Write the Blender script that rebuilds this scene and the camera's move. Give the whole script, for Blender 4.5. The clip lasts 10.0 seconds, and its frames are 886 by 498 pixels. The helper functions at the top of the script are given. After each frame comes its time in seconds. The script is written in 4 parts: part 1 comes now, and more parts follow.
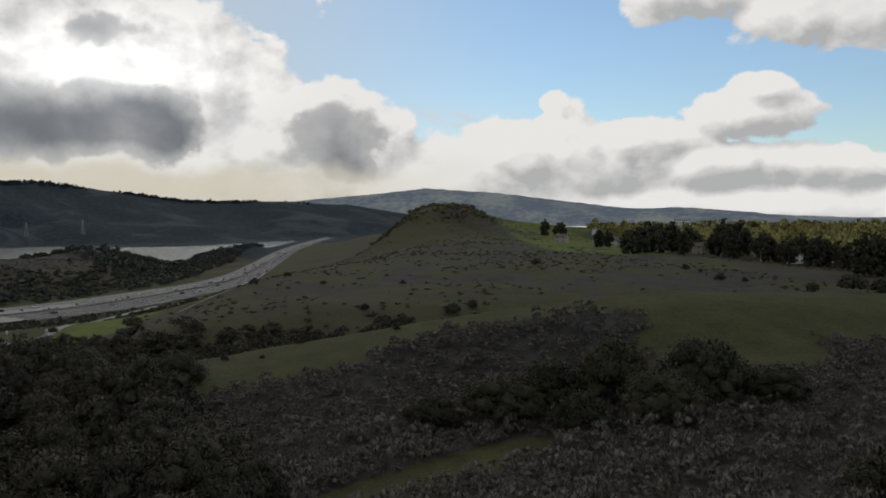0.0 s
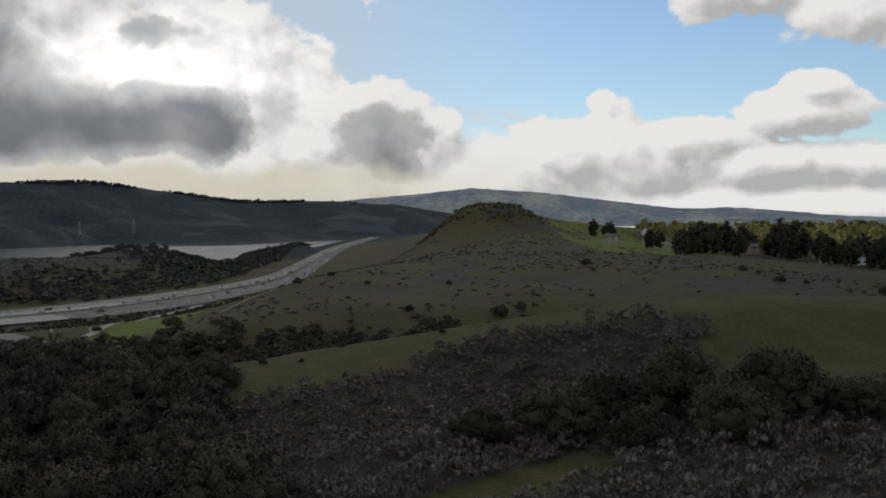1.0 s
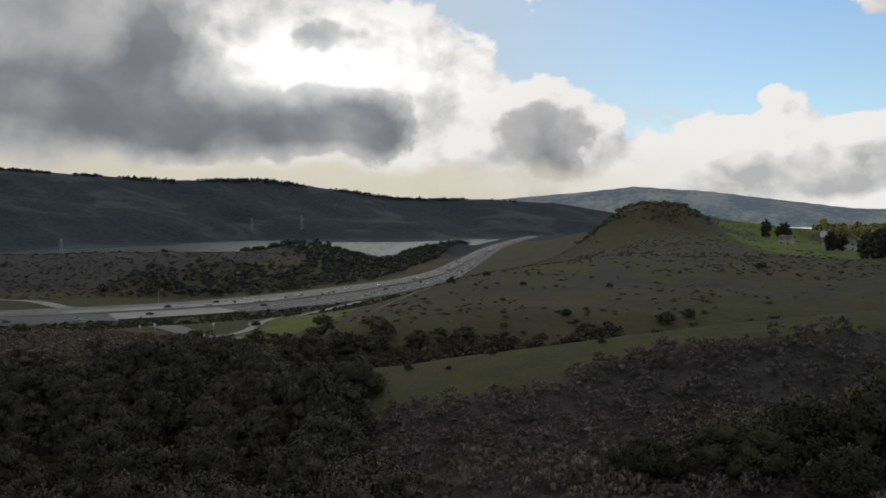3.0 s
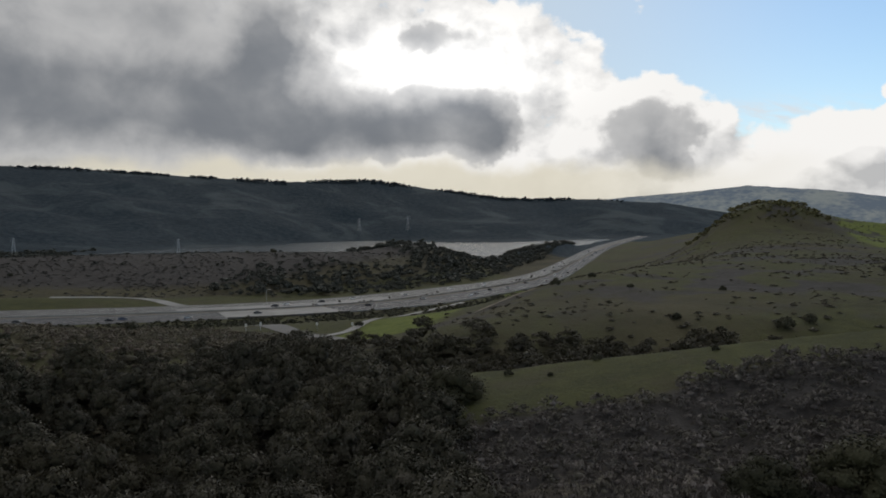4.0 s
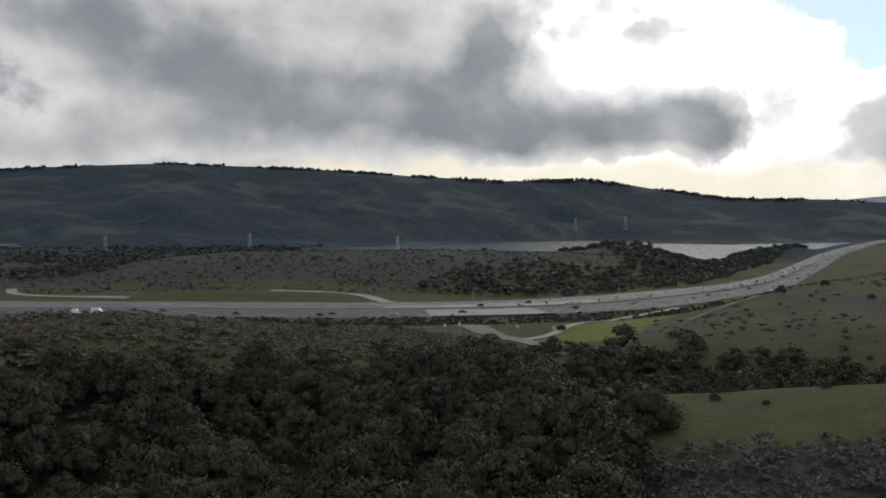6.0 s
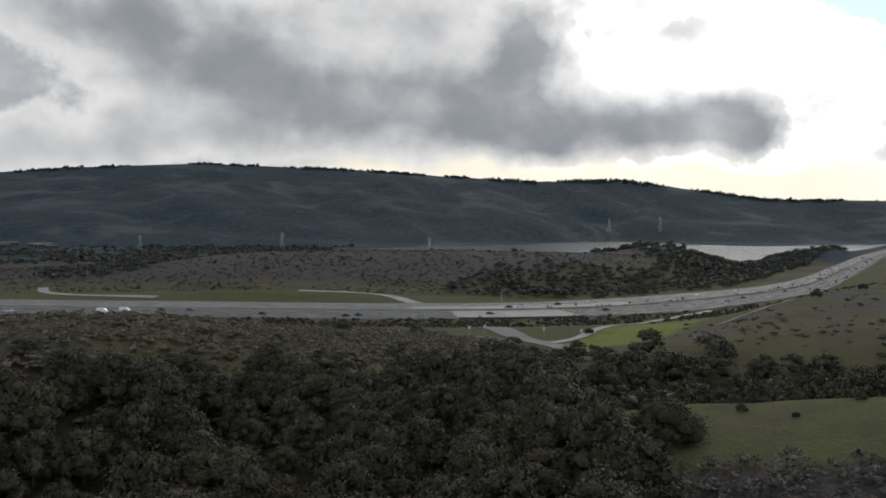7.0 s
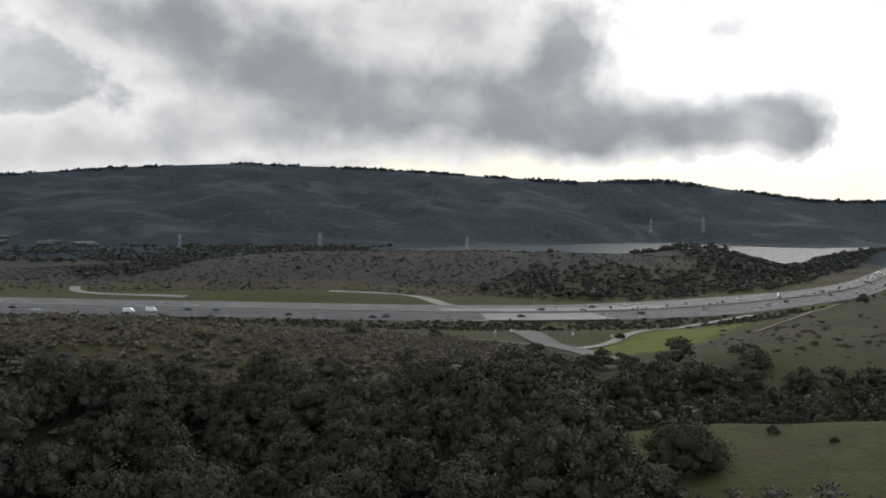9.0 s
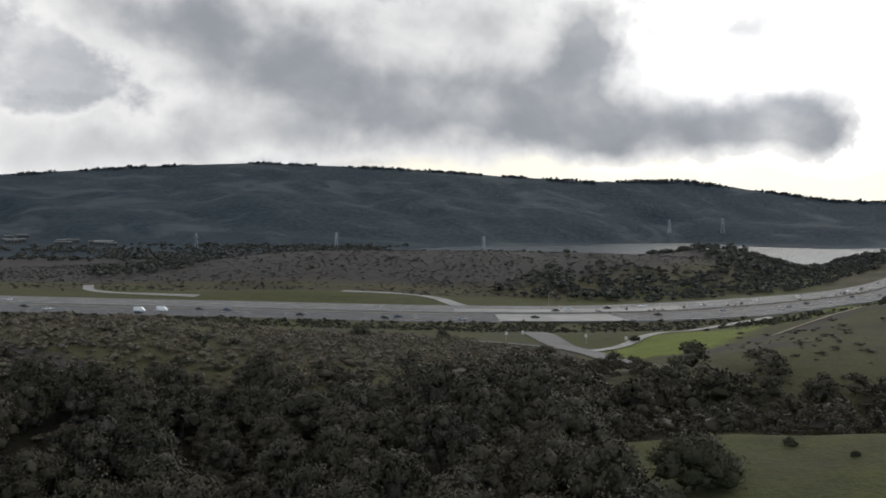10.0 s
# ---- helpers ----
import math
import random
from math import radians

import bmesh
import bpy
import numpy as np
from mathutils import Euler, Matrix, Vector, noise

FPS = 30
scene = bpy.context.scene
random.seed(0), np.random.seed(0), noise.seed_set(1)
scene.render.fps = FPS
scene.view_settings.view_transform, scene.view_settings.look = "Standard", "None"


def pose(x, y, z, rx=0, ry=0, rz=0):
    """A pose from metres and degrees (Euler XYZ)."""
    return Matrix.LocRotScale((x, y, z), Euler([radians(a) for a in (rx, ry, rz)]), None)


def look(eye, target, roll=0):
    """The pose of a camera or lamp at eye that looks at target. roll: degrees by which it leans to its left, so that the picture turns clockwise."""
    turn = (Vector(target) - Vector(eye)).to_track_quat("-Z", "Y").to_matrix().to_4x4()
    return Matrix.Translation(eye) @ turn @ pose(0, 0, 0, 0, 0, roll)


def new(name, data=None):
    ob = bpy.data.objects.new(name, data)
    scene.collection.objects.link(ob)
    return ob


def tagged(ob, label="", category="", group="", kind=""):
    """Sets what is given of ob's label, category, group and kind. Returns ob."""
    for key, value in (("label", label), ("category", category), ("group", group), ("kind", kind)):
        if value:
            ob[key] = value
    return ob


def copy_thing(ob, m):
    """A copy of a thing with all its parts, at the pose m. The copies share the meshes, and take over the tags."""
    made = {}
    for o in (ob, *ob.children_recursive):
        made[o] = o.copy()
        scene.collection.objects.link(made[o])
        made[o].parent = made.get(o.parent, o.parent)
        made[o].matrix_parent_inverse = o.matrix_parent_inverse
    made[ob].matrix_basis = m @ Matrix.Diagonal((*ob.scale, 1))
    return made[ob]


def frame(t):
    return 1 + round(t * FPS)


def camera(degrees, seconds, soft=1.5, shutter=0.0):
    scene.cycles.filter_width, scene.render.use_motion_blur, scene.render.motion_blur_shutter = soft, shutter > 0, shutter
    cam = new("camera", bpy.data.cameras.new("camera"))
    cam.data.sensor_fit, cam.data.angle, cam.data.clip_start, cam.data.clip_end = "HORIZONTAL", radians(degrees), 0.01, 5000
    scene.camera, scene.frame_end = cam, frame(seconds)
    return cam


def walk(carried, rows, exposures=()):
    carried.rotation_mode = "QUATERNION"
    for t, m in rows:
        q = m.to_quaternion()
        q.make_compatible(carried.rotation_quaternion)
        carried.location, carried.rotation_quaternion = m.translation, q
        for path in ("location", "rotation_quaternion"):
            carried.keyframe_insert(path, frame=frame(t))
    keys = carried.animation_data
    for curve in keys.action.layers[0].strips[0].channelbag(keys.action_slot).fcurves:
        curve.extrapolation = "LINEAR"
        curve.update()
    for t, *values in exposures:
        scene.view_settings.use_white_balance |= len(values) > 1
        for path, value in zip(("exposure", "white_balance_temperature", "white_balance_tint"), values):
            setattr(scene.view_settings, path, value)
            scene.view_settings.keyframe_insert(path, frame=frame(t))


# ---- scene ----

# ================= camera =================
cam = camera(52.2, 10.0, soft=1.75)
# seconds, eye, turn to the left from +y, tilt up, roll (degrees)
PATH = [
    (0, (-14.1, -36.5, 51.2), -26.18, -1.76, -0.79),
    (0.5, (-12.2, -32.0, 51.0), -25.18, -1.77, -0.78),
    (1, (-10.2, -27.6, 50.8), -23.27, -1.73, -0.68),
    (1.5, (-9.0, -24.7, 50.9), -21.12, -1.72, -0.57),
    (2, (-7.4, -20.4, 50.7), -18.70, -1.70, -0.32),
    (2.5, (-5.9, -17.4, 50.8), -16.26, -1.74, -0.18),
    (4, (-2.8, -9.0, 50.6), -6.53, -1.70, -0.27),
    (4.5, (-1.1, -4.9, 50.5), -3.60, -1.69, -0.16),
    (5, (-0.0, 0.0, 50.0), 0.01, -1.65, -0.00),
    (5.5, (1.6, 4.2, 49.9), 4.09, -1.69, 0.10),
    (6, (2.8, 7.7, 50.3), 7.18, -1.74, 0.28),
    (7.5, (6.2, 17.0, 50.3), 9.63, -1.71, 0.45),
    (8, (7.1, 20.3, 50.3), 10.26, -1.72, 0.46),
    (8.5, (8.1, 23.5, 50.3), 10.94, -1.76, 0.52),
    (9, (8.9, 26.8, 50.2), 11.89, -1.74, 0.63),
    (9.5, (9.5, 30.0, 50.1), 12.59, -1.77, 0.72),
    (10, (10.2, 33.4, 50.0), 13.03, -1.76, 0.76),
]


def eye_pose(e, yaw, pitch, roll):
    y, p = radians(yaw), radians(pitch)
    ahead = Vector((-math.sin(y) * math.cos(p), math.cos(y) * math.cos(p), math.sin(p)))
    return look(e, Vector(e) + ahead * 10, roll)


walk(cam, [(t, eye_pose(e, a, b, c)) for t, e, a, b, c in PATH], exposures=[(0, -0.6), (2.5, -0.55), (4, -0.4), (5, -0.22), (6, 0.02), (7.5, 0.22), (10, 0.35)])

# ================= sky, sun =================
SUN_AZ, SUN_EL = 7.0, 24.0


class Nodes:
    """Small helper to write node arithmetic."""

    def __init__(self, tree):
        self.t = tree

    def n(self, kind, operation=None):
        node = self.t.nodes.new(kind)
        if operation:
            node.operation = operation
        return node

    def put(self, socket, v):
        if isinstance(v, bpy.types.NodeSocket):
            self.t.links.new(v, socket)
        else:
            socket.default_value = v

    def m(self, op, a, b=None, c=None, clamp=False):
        node = self.n("ShaderNodeMath", op)
        node.use_clamp = clamp
        for i, v in enumerate((a, b, c)):
            if v is not None:
                self.put(node.inputs[i], v)
        return node.outputs[0]

    def xyz(self, x, y, z=0.0):
        node = self.n("ShaderNodeCombineXYZ")
        for i, v in enumerate((x, y, z)):
            self.put(node.inputs[i], v)
        return node.outputs[0]

    def step(self, v, lo, hi, a=0.0, b=1.0):
        node = self.n("ShaderNodeMapRange")
        node.interpolation_type = "SMOOTHSTEP"
        for i, x in enumerate((v, lo, hi, a, b)):
            self.put(node.inputs[i], x)
        return node.outputs[0]

    def noise(self, vec, scale, detail=5.0, rough=0.55, dist=0.0):
        node = self.n("ShaderNodeTexNoise")
        if vec is not None:
            self.put(node.inputs["Vector"], vec)
        self.put(node.inputs["Scale"], scale)
        self.put(node.inputs["Detail"], detail)
        self.put(node.inputs["Roughness"], rough)
        self.put(node.inputs["Distortion"], dist)
        return node.outputs["Fac"]

    def mix(self, f, a, b):
        node = self.n("ShaderNodeMix")
        node.data_type = "RGBA"
        self.put(node.inputs[0], f)
        for s, v in ((node.inputs[6], a), (node.inputs[7], b)):
            self.put(s, v if isinstance(v, bpy.types.NodeSocket) else (*v, 1.0))
        return node.outputs[2]


def make_sky():
    world = bpy.data.worlds.new("sky")
    scene.world = world
    world.use_nodes = True
    tree = world.node_tree
    tree.nodes.clear()
    k = Nodes(tree)
    co = k.n("ShaderNodeTexCoord").outputs["Generated"]
    sep = k.n("ShaderNodeSeparateXYZ")
    tree.links.new(co, sep.inputs[0])
    u = k.m("MULTIPLY", k.m("ARCTAN2", sep.outputs[0], sep.outputs[1]), 57.2958)
    v = k.m("MULTIPLY", k.m("ARCSINE", sep.outputs[2]), 57.2958)
    sky = k.n("ShaderNodeTexSky")
    sky.sky_type, sky.sun_disc = "NISHITA", False
    sky.sun_elevation, sky.sun_rotation = radians(SUN_EL), radians(SUN_AZ)
    sky.altitude, sky.air_density, sky.dust_density, sky.ozone_density = 200.0, 1.1, 0.1, 4.0
    blue = k.n("ShaderNodeVectorMath", "SCALE")
    tree.links.new(sky.outputs[0], blue.inputs[0])
    blue.inputs[3].default_value = SKY_STRENGTH

    billow = k.noise(k.xyz(u, k.m("MULTIPLY", v, 1.4), 31.0), 0.11, 5.0, 0.5, 0.4)
    fray = k.noise(k.xyz(u, k.m("MULTIPLY", v, 1.2), 77.0), 0.75, 5.0, 0.6, 0.3)
    # the outlines wander
    wu = k.m("MULTIPLY_ADD", k.noise(k.xyz(u, v, 3.0), 0.16, 5.0, 0.55), 8.0, k.m("ADD", u, -4.0))
    wv = k.m("MULTIPLY_ADD", k.noise(k.xyz(u, v, 11.0), 0.20, 5.0, 0.55), 3.4, k.m("ADD", v, -1.7))

    def square(x, y, a, b, pu, pv):
        p, q = k.m("MULTIPLY_ADD", pu, 1 / a, -x / a), k.m("MULTIPLY_ADD", pv, 1 / b, -y / b)
        return k.m("ADD", k.m("MULTIPLY", p, p), k.m("MULTIPLY", q, q))

    over = k.step(v, 15.0, 26.0)
    # white clouds: azimuth and elevation of the middle, half width, half height (degrees)
    heaps = ((-14, 8, 30, 9), (6.0, 8.4, 11, 6.0), (17.4, 5.8, 5.2, 3.8), (22.0, 4.6, 3.0, 2.6), (26.5, 2.4, 9, 2.3), (31.0, 4.4, 3.4, 2.3), (34.4, 4.9, 2.8, 2.3), (38.5, 5.0, 5.0, 1.5), (44.5, 6.2, 4.0, 1.5), (45.6, 7.7, 1.9, 1.1), (33.2, 7.2, 1.1, 0.9), (33.7, 6.0, 1.9, 1.6), (36.5, 3.0, 6.0, 2.2), (43, 3.0, 6.5, 1.5), (49.5, 2.8, 5.0, 1.5), (45, 0.8, 24, 1.7), (49.5, 12.4, 6.5, 2.7), (41.5, 13.6, 4.5, 1.9), (-36, 9, 18, 10), (2, 3.2, 32, 3.6), (-60, 10, 30, 12), (90, 8, 30, 7))

    def density(du, dv):
        """How thick the white clouds are, du and dv degrees away from here."""
        pu, pv = k.m("ADD", u, du), k.m("ADD", v, dv)
        best = None
        for x, y, a, b in heaps:
            one = k.m("SUBTRACT", 1.0, k.m("SQRT", square(x, y, a, b, pu, pv)))
            best = one if best is None else k.m("SMOOTH_MAX", best, one, 0.15)
        best = k.m("MAXIMUM", best, k.m("MULTIPLY_ADD", over, 1.3, -1.0))
        lump = k.noise(k.xyz(pu, k.m("MULTIPLY", pv, 1.25)), 0.30, 7.0, 0.53, 0.15)
        return k.m("ADD", k.m("MULTIPLY", best, 1.1), k.m("MULTIPLY_ADD", lump, 1.7, -0.80))

    here = density(0.0, 0.0)
    # the sun stands above and to the side of the heaps: tops are bright, undersides grey
    relief = k.m("SUBTRACT", k.m("MINIMUM", here, 0.9), k.m("MINIMUM", density(-0.7, 0.9), 0.9))
    alpha = k.step(here, -0.02, 0.15)
    # their soft grey undersides: place, half widths, depth of the grey
    grey = None
    for x, y, a, b, w in ((33, 2.6, 4, 0.8, 0.40), (38, 3.4, 3, 0.6, 0.32), (43, 2.2, 5, 0.6, 0.42), (50, 2.0, 4, 0.6, 0.38), (43, 4.9, 4, 0.6, 0.28), (48, 10.2, 6, 0.8, 0.20), (-34, 9, 12, 6.0, 0.66), (12, 12, 5, 2.0, 0.10), (-13, 11, 19, 7.0, 0.52)):
        one = k.m("MULTIPLY", k.m("EXPONENT", k.m("MULTIPLY", square(x, y, a, b, wu, wv), -1.0)), w)
        grey = one if grey is None else k.m("ADD", grey, one)
    grey = k.m("ADD", grey, k.m("MULTIPLY", over, 0.72))
    lit = k.m("SUBTRACT", k.m("MULTIPLY_ADD", relief, 0.9, k.m("MULTIPLY_ADD", billow, 0.7, k.m("MULTIPLY_ADD", fray, 0.35, k.step(u, 30.0, 20.0, 0.30, 0.40)))), grey, clamp=True)
    lit = k.m("MAXIMUM", lit, k.step(u, 20.0, 30.0, 0.0, 0.34))
    lit = k.m("MULTIPLY", lit, k.step(u, -12.0, 3.0, 0.42, 1.0))
    colour = k.mix(lit, (0.36, 0.375, 0.40), (1.22, 1.20, 1.17))
    # a layer of thick grey clouds in front, bright where they thin out
    bellies = ((-21.5, 8.6, 7, 3.4, 0.85), (-13, 7.2, 8, 3.4, 0.86), (-5.5, 7.8, 5, 3.6, 0.76), (-3.8, 11.4, 2.6, 2.6, 0.85), (-1, 5.6, 7, 2.0, 0.75), (7.0, 5.9, 4.4, 2.1, 1.0), (9.4, 5.4, 1.8, 1.5, 0.4), (20.2, 5.2, 2.3, 2.3, 0.52), (20.9, 3.9, 1.8, 1.6, 0.38), (17.4, 6.3, 2.2, 1.3, 0.38), (16.8, 3.9, 1.8, 1.5, 0.3), (6.5, 11.6, 3.0, 1.2, 0.55), (-33, 11.6, 9, 2.2, 0.62), (-27, 12.0, 8, 2.4, 0.5), (-29, 8.4, 4, 1.6, 0.4), (-32, 5.0, 12, 1.6, 0.62), (-36, 3.2, 10, 1.6, 0.7), (-11, 13.0, 6, 2.0, 0.45))
    belly = None
    for x, y, a, b, w in bellies:
        one = k.m("MULTIPLY", k.m("EXPONENT", k.m("MULTIPLY", square(x, y, a, b, wu, wv), -1.0)), w)
        belly = one if belly is None else k.m("ADD", belly, one)
    puff_grey = k.noise(k.xyz(u, k.m("MULTIPLY", v, 1.15), 57.0), 0.17, 6.0, 0.50, 0.25)
    thick = k.m("ADD", k.m("MINIMUM", belly, 1.05), k.m("MULTIPLY_ADD", puff_grey, 1.0, -0.77))
    thick = k.m("ADD", thick, k.m("MULTIPLY_ADD", fray, 0.22, -0.11))
    veil = k.step(thick, 0.0, 0.20)
    body = k.m("MULTIPLY_ADD", billow, -0.75, k.m("MULTIPLY_ADD", fray, -0.16, k.m("ADD", thick, 0.52)))
    deep = k.step(body, 0.0, 0.95)
    # nearer the ridge at the far end the cloud is thin and pale
    deep = k.m("MULTIPLY", deep, k.step(k.m("ADD", k.m("MULTIPLY", wv, 2.0), u), -33.0, -16.0, 0.55, 1.0))
    colour_grey = k.mix(deep, (0.74, 0.735, 0.73), (0.240, 0.257, 0.284))
    colour = k.mix(veil, colour, colour_grey)
    low = k.m("MULTIPLY", k.step(wv, 4.3, 2.9), k.m("MULTIPLY", k.step(u, 34.0, 12.0), k.step(u, -24.0, -12.0)))
    colour = k.mix(k.m("MULTIPLY", low, 0.88), colour, (0.92, 0.86, 0.70))
    glow = k.m("EXPONENT", k.m("MULTIPLY", square(6.0, 9.6, 7.0, 2.6, u, v), -1.0))
    bright = k.n("ShaderNodeVectorMath", "SCALE")
    tree.links.new(colour, bright.inputs[0])
    tree.links.new(k.m("MULTIPLY_ADD", glow, 0.7, 1.0), bright.inputs[3])
    pale = k.mix(k.step(u, 34.0, 10.0, 0.12, 0.8), blue.outputs[0], (0.74, 0.84, 0.92))
    # thin high streaks
    streak = k.m("MULTIPLY", k.m("EXPONENT", k.m("MULTIPLY", square(26.0, 6.3, 5.0, 0.8, u, v), -1.0)), k.step(k.noise(k.xyz(u, k.m("MULTIPLY_ADD", u, 0.9, k.m("MULTIPLY", v, 4.0))), 0.5, 5.0, 0.6), 0.35, 0.7))
    pale = k.mix(k.m("MULTIPLY", streak, 0.85), pale, (0.95, 0.97, 1.0))
    both = k.mix(alpha, pale, bright.outputs[0])
    bg = k.n("ShaderNodeBackground")
    tree.links.new(both, bg.inputs[0])
    bg.inputs[1].default_value = 1.0
    tree.links.new(bg.outputs[0], k.n("ShaderNodeOutputWorld").inputs[0])


SKY_STRENGTH = 0.15
make_sky()
sun_data = bpy.data.lights.new("sun", "SUN")
sun_data.energy, sun_data.angle, sun_data.color = 0.5, radians(16), (1.0, 0.93, 0.82)
sun = new("sun", sun_data)
sun_way = Vector((math.sin(radians(SUN_AZ)), math.cos(radians(SUN_AZ)), math.tan(radians(SUN_EL))))
sun.matrix_world = look((0, 0, 300), Vector((0, 0, 300)) - sun_way)

# ================= materials =================
def material(name, rough=0.85, metal=0.0, spec=0.3):
    mat = bpy.data.materials.new(name)
    mat.use_nodes = True
    k = Nodes(mat.node_tree)
    bsdf = mat.node_tree.nodes["Principled BSDF"]
    bsdf.inputs["Roughness"].default_value = rough
    bsdf.inputs["Metallic"].default_value = metal
    bsdf.inputs["Specular IOR Level"].default_value = spec
    return mat, k, bsdf


def place_of(k):
    return k.n("ShaderNodeNewGeometry").outputs["Position"]


def bump(k, bsdf, height, strength, distance):
    node = k.n("ShaderNodeBump")
    node.inputs["Strength"].default_value = strength
    node.inputs["Distance"].default_value = distance
    k.put(node.inputs["Height"], height)
    k.put(bsdf.inputs["Normal"], node.outputs[0])


def plain(name, a, b, scale=0.5, rough=0.85, metal=0.0, relief=0.0, fine=None, spec=0.3):
    """Two colours mixed by coarse and fine noise, with some relief."""
    mat, k, bsdf = material(name, rough, metal, spec)
    p = place_of(k)
    coarse = k.noise(p, scale, 4.0)
    grain = k.noise(p, fine or scale * 9, 3.0, 0.6)
    f = k.step(k.m("ADD", k.m("MULTIPLY", coarse, 0.65), k.m("MULTIPLY", grain, 0.35)), 0.34, 0.66)
    k.put(bsdf.inputs["Base Color"], k.mix(f, a, b))
    if relief:
        bump(k, bsdf, grain, 0.7, relief)
    return mat


def leafy(name, a, b, dead=None):
    """Foliage: every clump has its own tint, and so has every plant."""
    mat, k, bsdf = material(name, 0.7, 0.0, 0.25)
    geo = k.n("ShaderNodeNewGeometry")
    own = k.n("ShaderNodeObjectInfo").outputs["Random"]
    island = geo.outputs["Random Per Island"]
    f = k.m("ADD", k.m("MULTIPLY", island, 0.62), k.m("MULTIPLY_ADD", own, 0.75, -0.18), clamp=True)
    col = k.mix(f, a, b)
    if dead:
        grey = k.m("ADD", k.m("MULTIPLY", k.noise(geo.outputs["Position"], 0.22, 3.0), 0.7), k.m("MULTIPLY", island, 0.3))
        col = k.mix(k.step(grey, 0.47, 0.66), col, dead)
    k.put(bsdf.inputs["Base Color"], col)
    bump(k, bsdf, k.noise(geo.outputs["Position"], 2.2, 3.0, 0.6), 0.35, 0.2)
    return mat


def ground_material():
    """Dry grass, green grass, brush litter, forest floor and bare soil by the cover written on the sheet."""
    mat, k, bsdf = material("hill_grass", 0.95, 0.0, 0.1)
    p = place_of(k)

    def cover(name):
        node = k.n("ShaderNodeAttribute")
        node.attribute_name = name
        return node.outputs["Fac"]

    wide = k.noise(p, 0.018, 5.0, 0.6)
    mid = k.noise(p, 0.13, 5.0, 0.62)
    fine = k.noise(p, 1.3, 4.0, 0.65)
    tuft = k.m("ADD", k.m("MULTIPLY", mid, 0.5), k.m("MULTIPLY", fine, 0.5))
    dry = k.mix(k.step(wide, 0.38, 0.62), (0.056, 0.050, 0.032), (0.084, 0.076, 0.044))
    dry = k.mix(k.step(mid, 0.52, 0.72), dry, (0.046, 0.042, 0.032))
    green = k.mix(k.step(tuft, 0.35, 0.65), (0.051, 0.053, 0.027), (0.085, 0.088, 0.036))
    green = k.mix(k.step(k.noise(p, 0.05, 5.0, 0.65), 0.5, 0.7), green, (0.072, 0.064, 0.040))
    # lush grass; sunshine on the distant strip is put into this green
    lush_sunlit = k.mix(k.step(tuft, 0.3, 0.7), (0.080, 0.104, 0.026), (0.165, 0.188, 0.045))
    brush = k.mix(k.step(tuft, 0.4, 0.6), (0.045, 0.041, 0.039), (0.076, 0.070, 0.066))
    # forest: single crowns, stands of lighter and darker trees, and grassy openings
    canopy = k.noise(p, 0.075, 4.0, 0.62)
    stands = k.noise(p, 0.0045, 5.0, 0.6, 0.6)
    # the bluish haze before the far ridge is mixed into these forest colours
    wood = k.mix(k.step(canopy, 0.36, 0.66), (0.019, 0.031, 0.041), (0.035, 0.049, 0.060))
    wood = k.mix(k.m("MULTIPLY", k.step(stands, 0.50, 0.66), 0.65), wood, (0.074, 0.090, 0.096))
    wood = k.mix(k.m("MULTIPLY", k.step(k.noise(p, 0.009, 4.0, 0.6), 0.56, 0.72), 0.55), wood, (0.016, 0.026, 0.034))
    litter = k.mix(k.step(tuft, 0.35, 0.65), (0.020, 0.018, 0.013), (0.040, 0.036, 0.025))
    soil = k.mix(k.step(tuft, 0.35, 0.65), (0.22, 0.18, 0.13), (0.32, 0.28, 0.21))
    col = dry
    ragged = k.m("MULTIPLY_ADD", tuft, 0.9, -0.45)
    for name, c in (("cover_green", green), ("cover_lush_sunlit", lush_sunlit), ("cover_brush", brush), ("cover_hazed_wood", wood), ("cover_litter", litter), ("cover_soil", soil)):
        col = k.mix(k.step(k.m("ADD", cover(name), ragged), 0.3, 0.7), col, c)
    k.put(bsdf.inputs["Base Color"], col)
    tall = k.m("MULTIPLY", k.m("MULTIPLY", canopy, cover("cover_hazed_wood")), 12.0)
    bump(k, bsdf, k.m("ADD", tall, k.m("ADD", fine, k.m("MULTIPLY", mid, 2.0))), 0.7, 0.5)
    return mat


def water_material():
    mat, k, bsdf = material("lake_water", 0.16, 0.0, 0.4)
    p = place_of(k)
    k.put(bsdf.inputs["Base Color"], k.mix(k.noise(p, 0.01, 3.0), (0.035, 0.045, 0.05), (0.06, 0.07, 0.075)))
    bump(k, bsdf, k.noise(p, 0.6, 4.0, 0.6), 0.22, 0.3)
    return mat


GROUND = ground_material()
WATER = water_material()
ASPHALT = plain("worn_asphalt", (0.045, 0.045, 0.05), (0.075, 0.075, 0.08), 0.05, 0.8, fine=0.9)
CONCRETE = plain("pale_concrete", (0.20, 0.196, 0.188), (0.30, 0.295, 0.283), 0.08, 0.75, fine=1.2)
PAINT = plain("road_paint", (0.55, 0.55, 0.52), (0.75, 0.75, 0.72), 0.4, 0.6)
STEEL = plain("galvanised_steel", (0.35, 0.36, 0.37), (0.5, 0.51, 0.52), 0.4, 0.45, 0.8)
BARK = plain("oak_bark", (0.05, 0.045, 0.04), (0.11, 0.10, 0.09), 1.2, 0.95, relief=0.05)
OAK_LEAF = leafy("oak_leaf", (0.023, 0.023, 0.013), (0.062, 0.054, 0.031), (0.077, 0.069, 0.053))
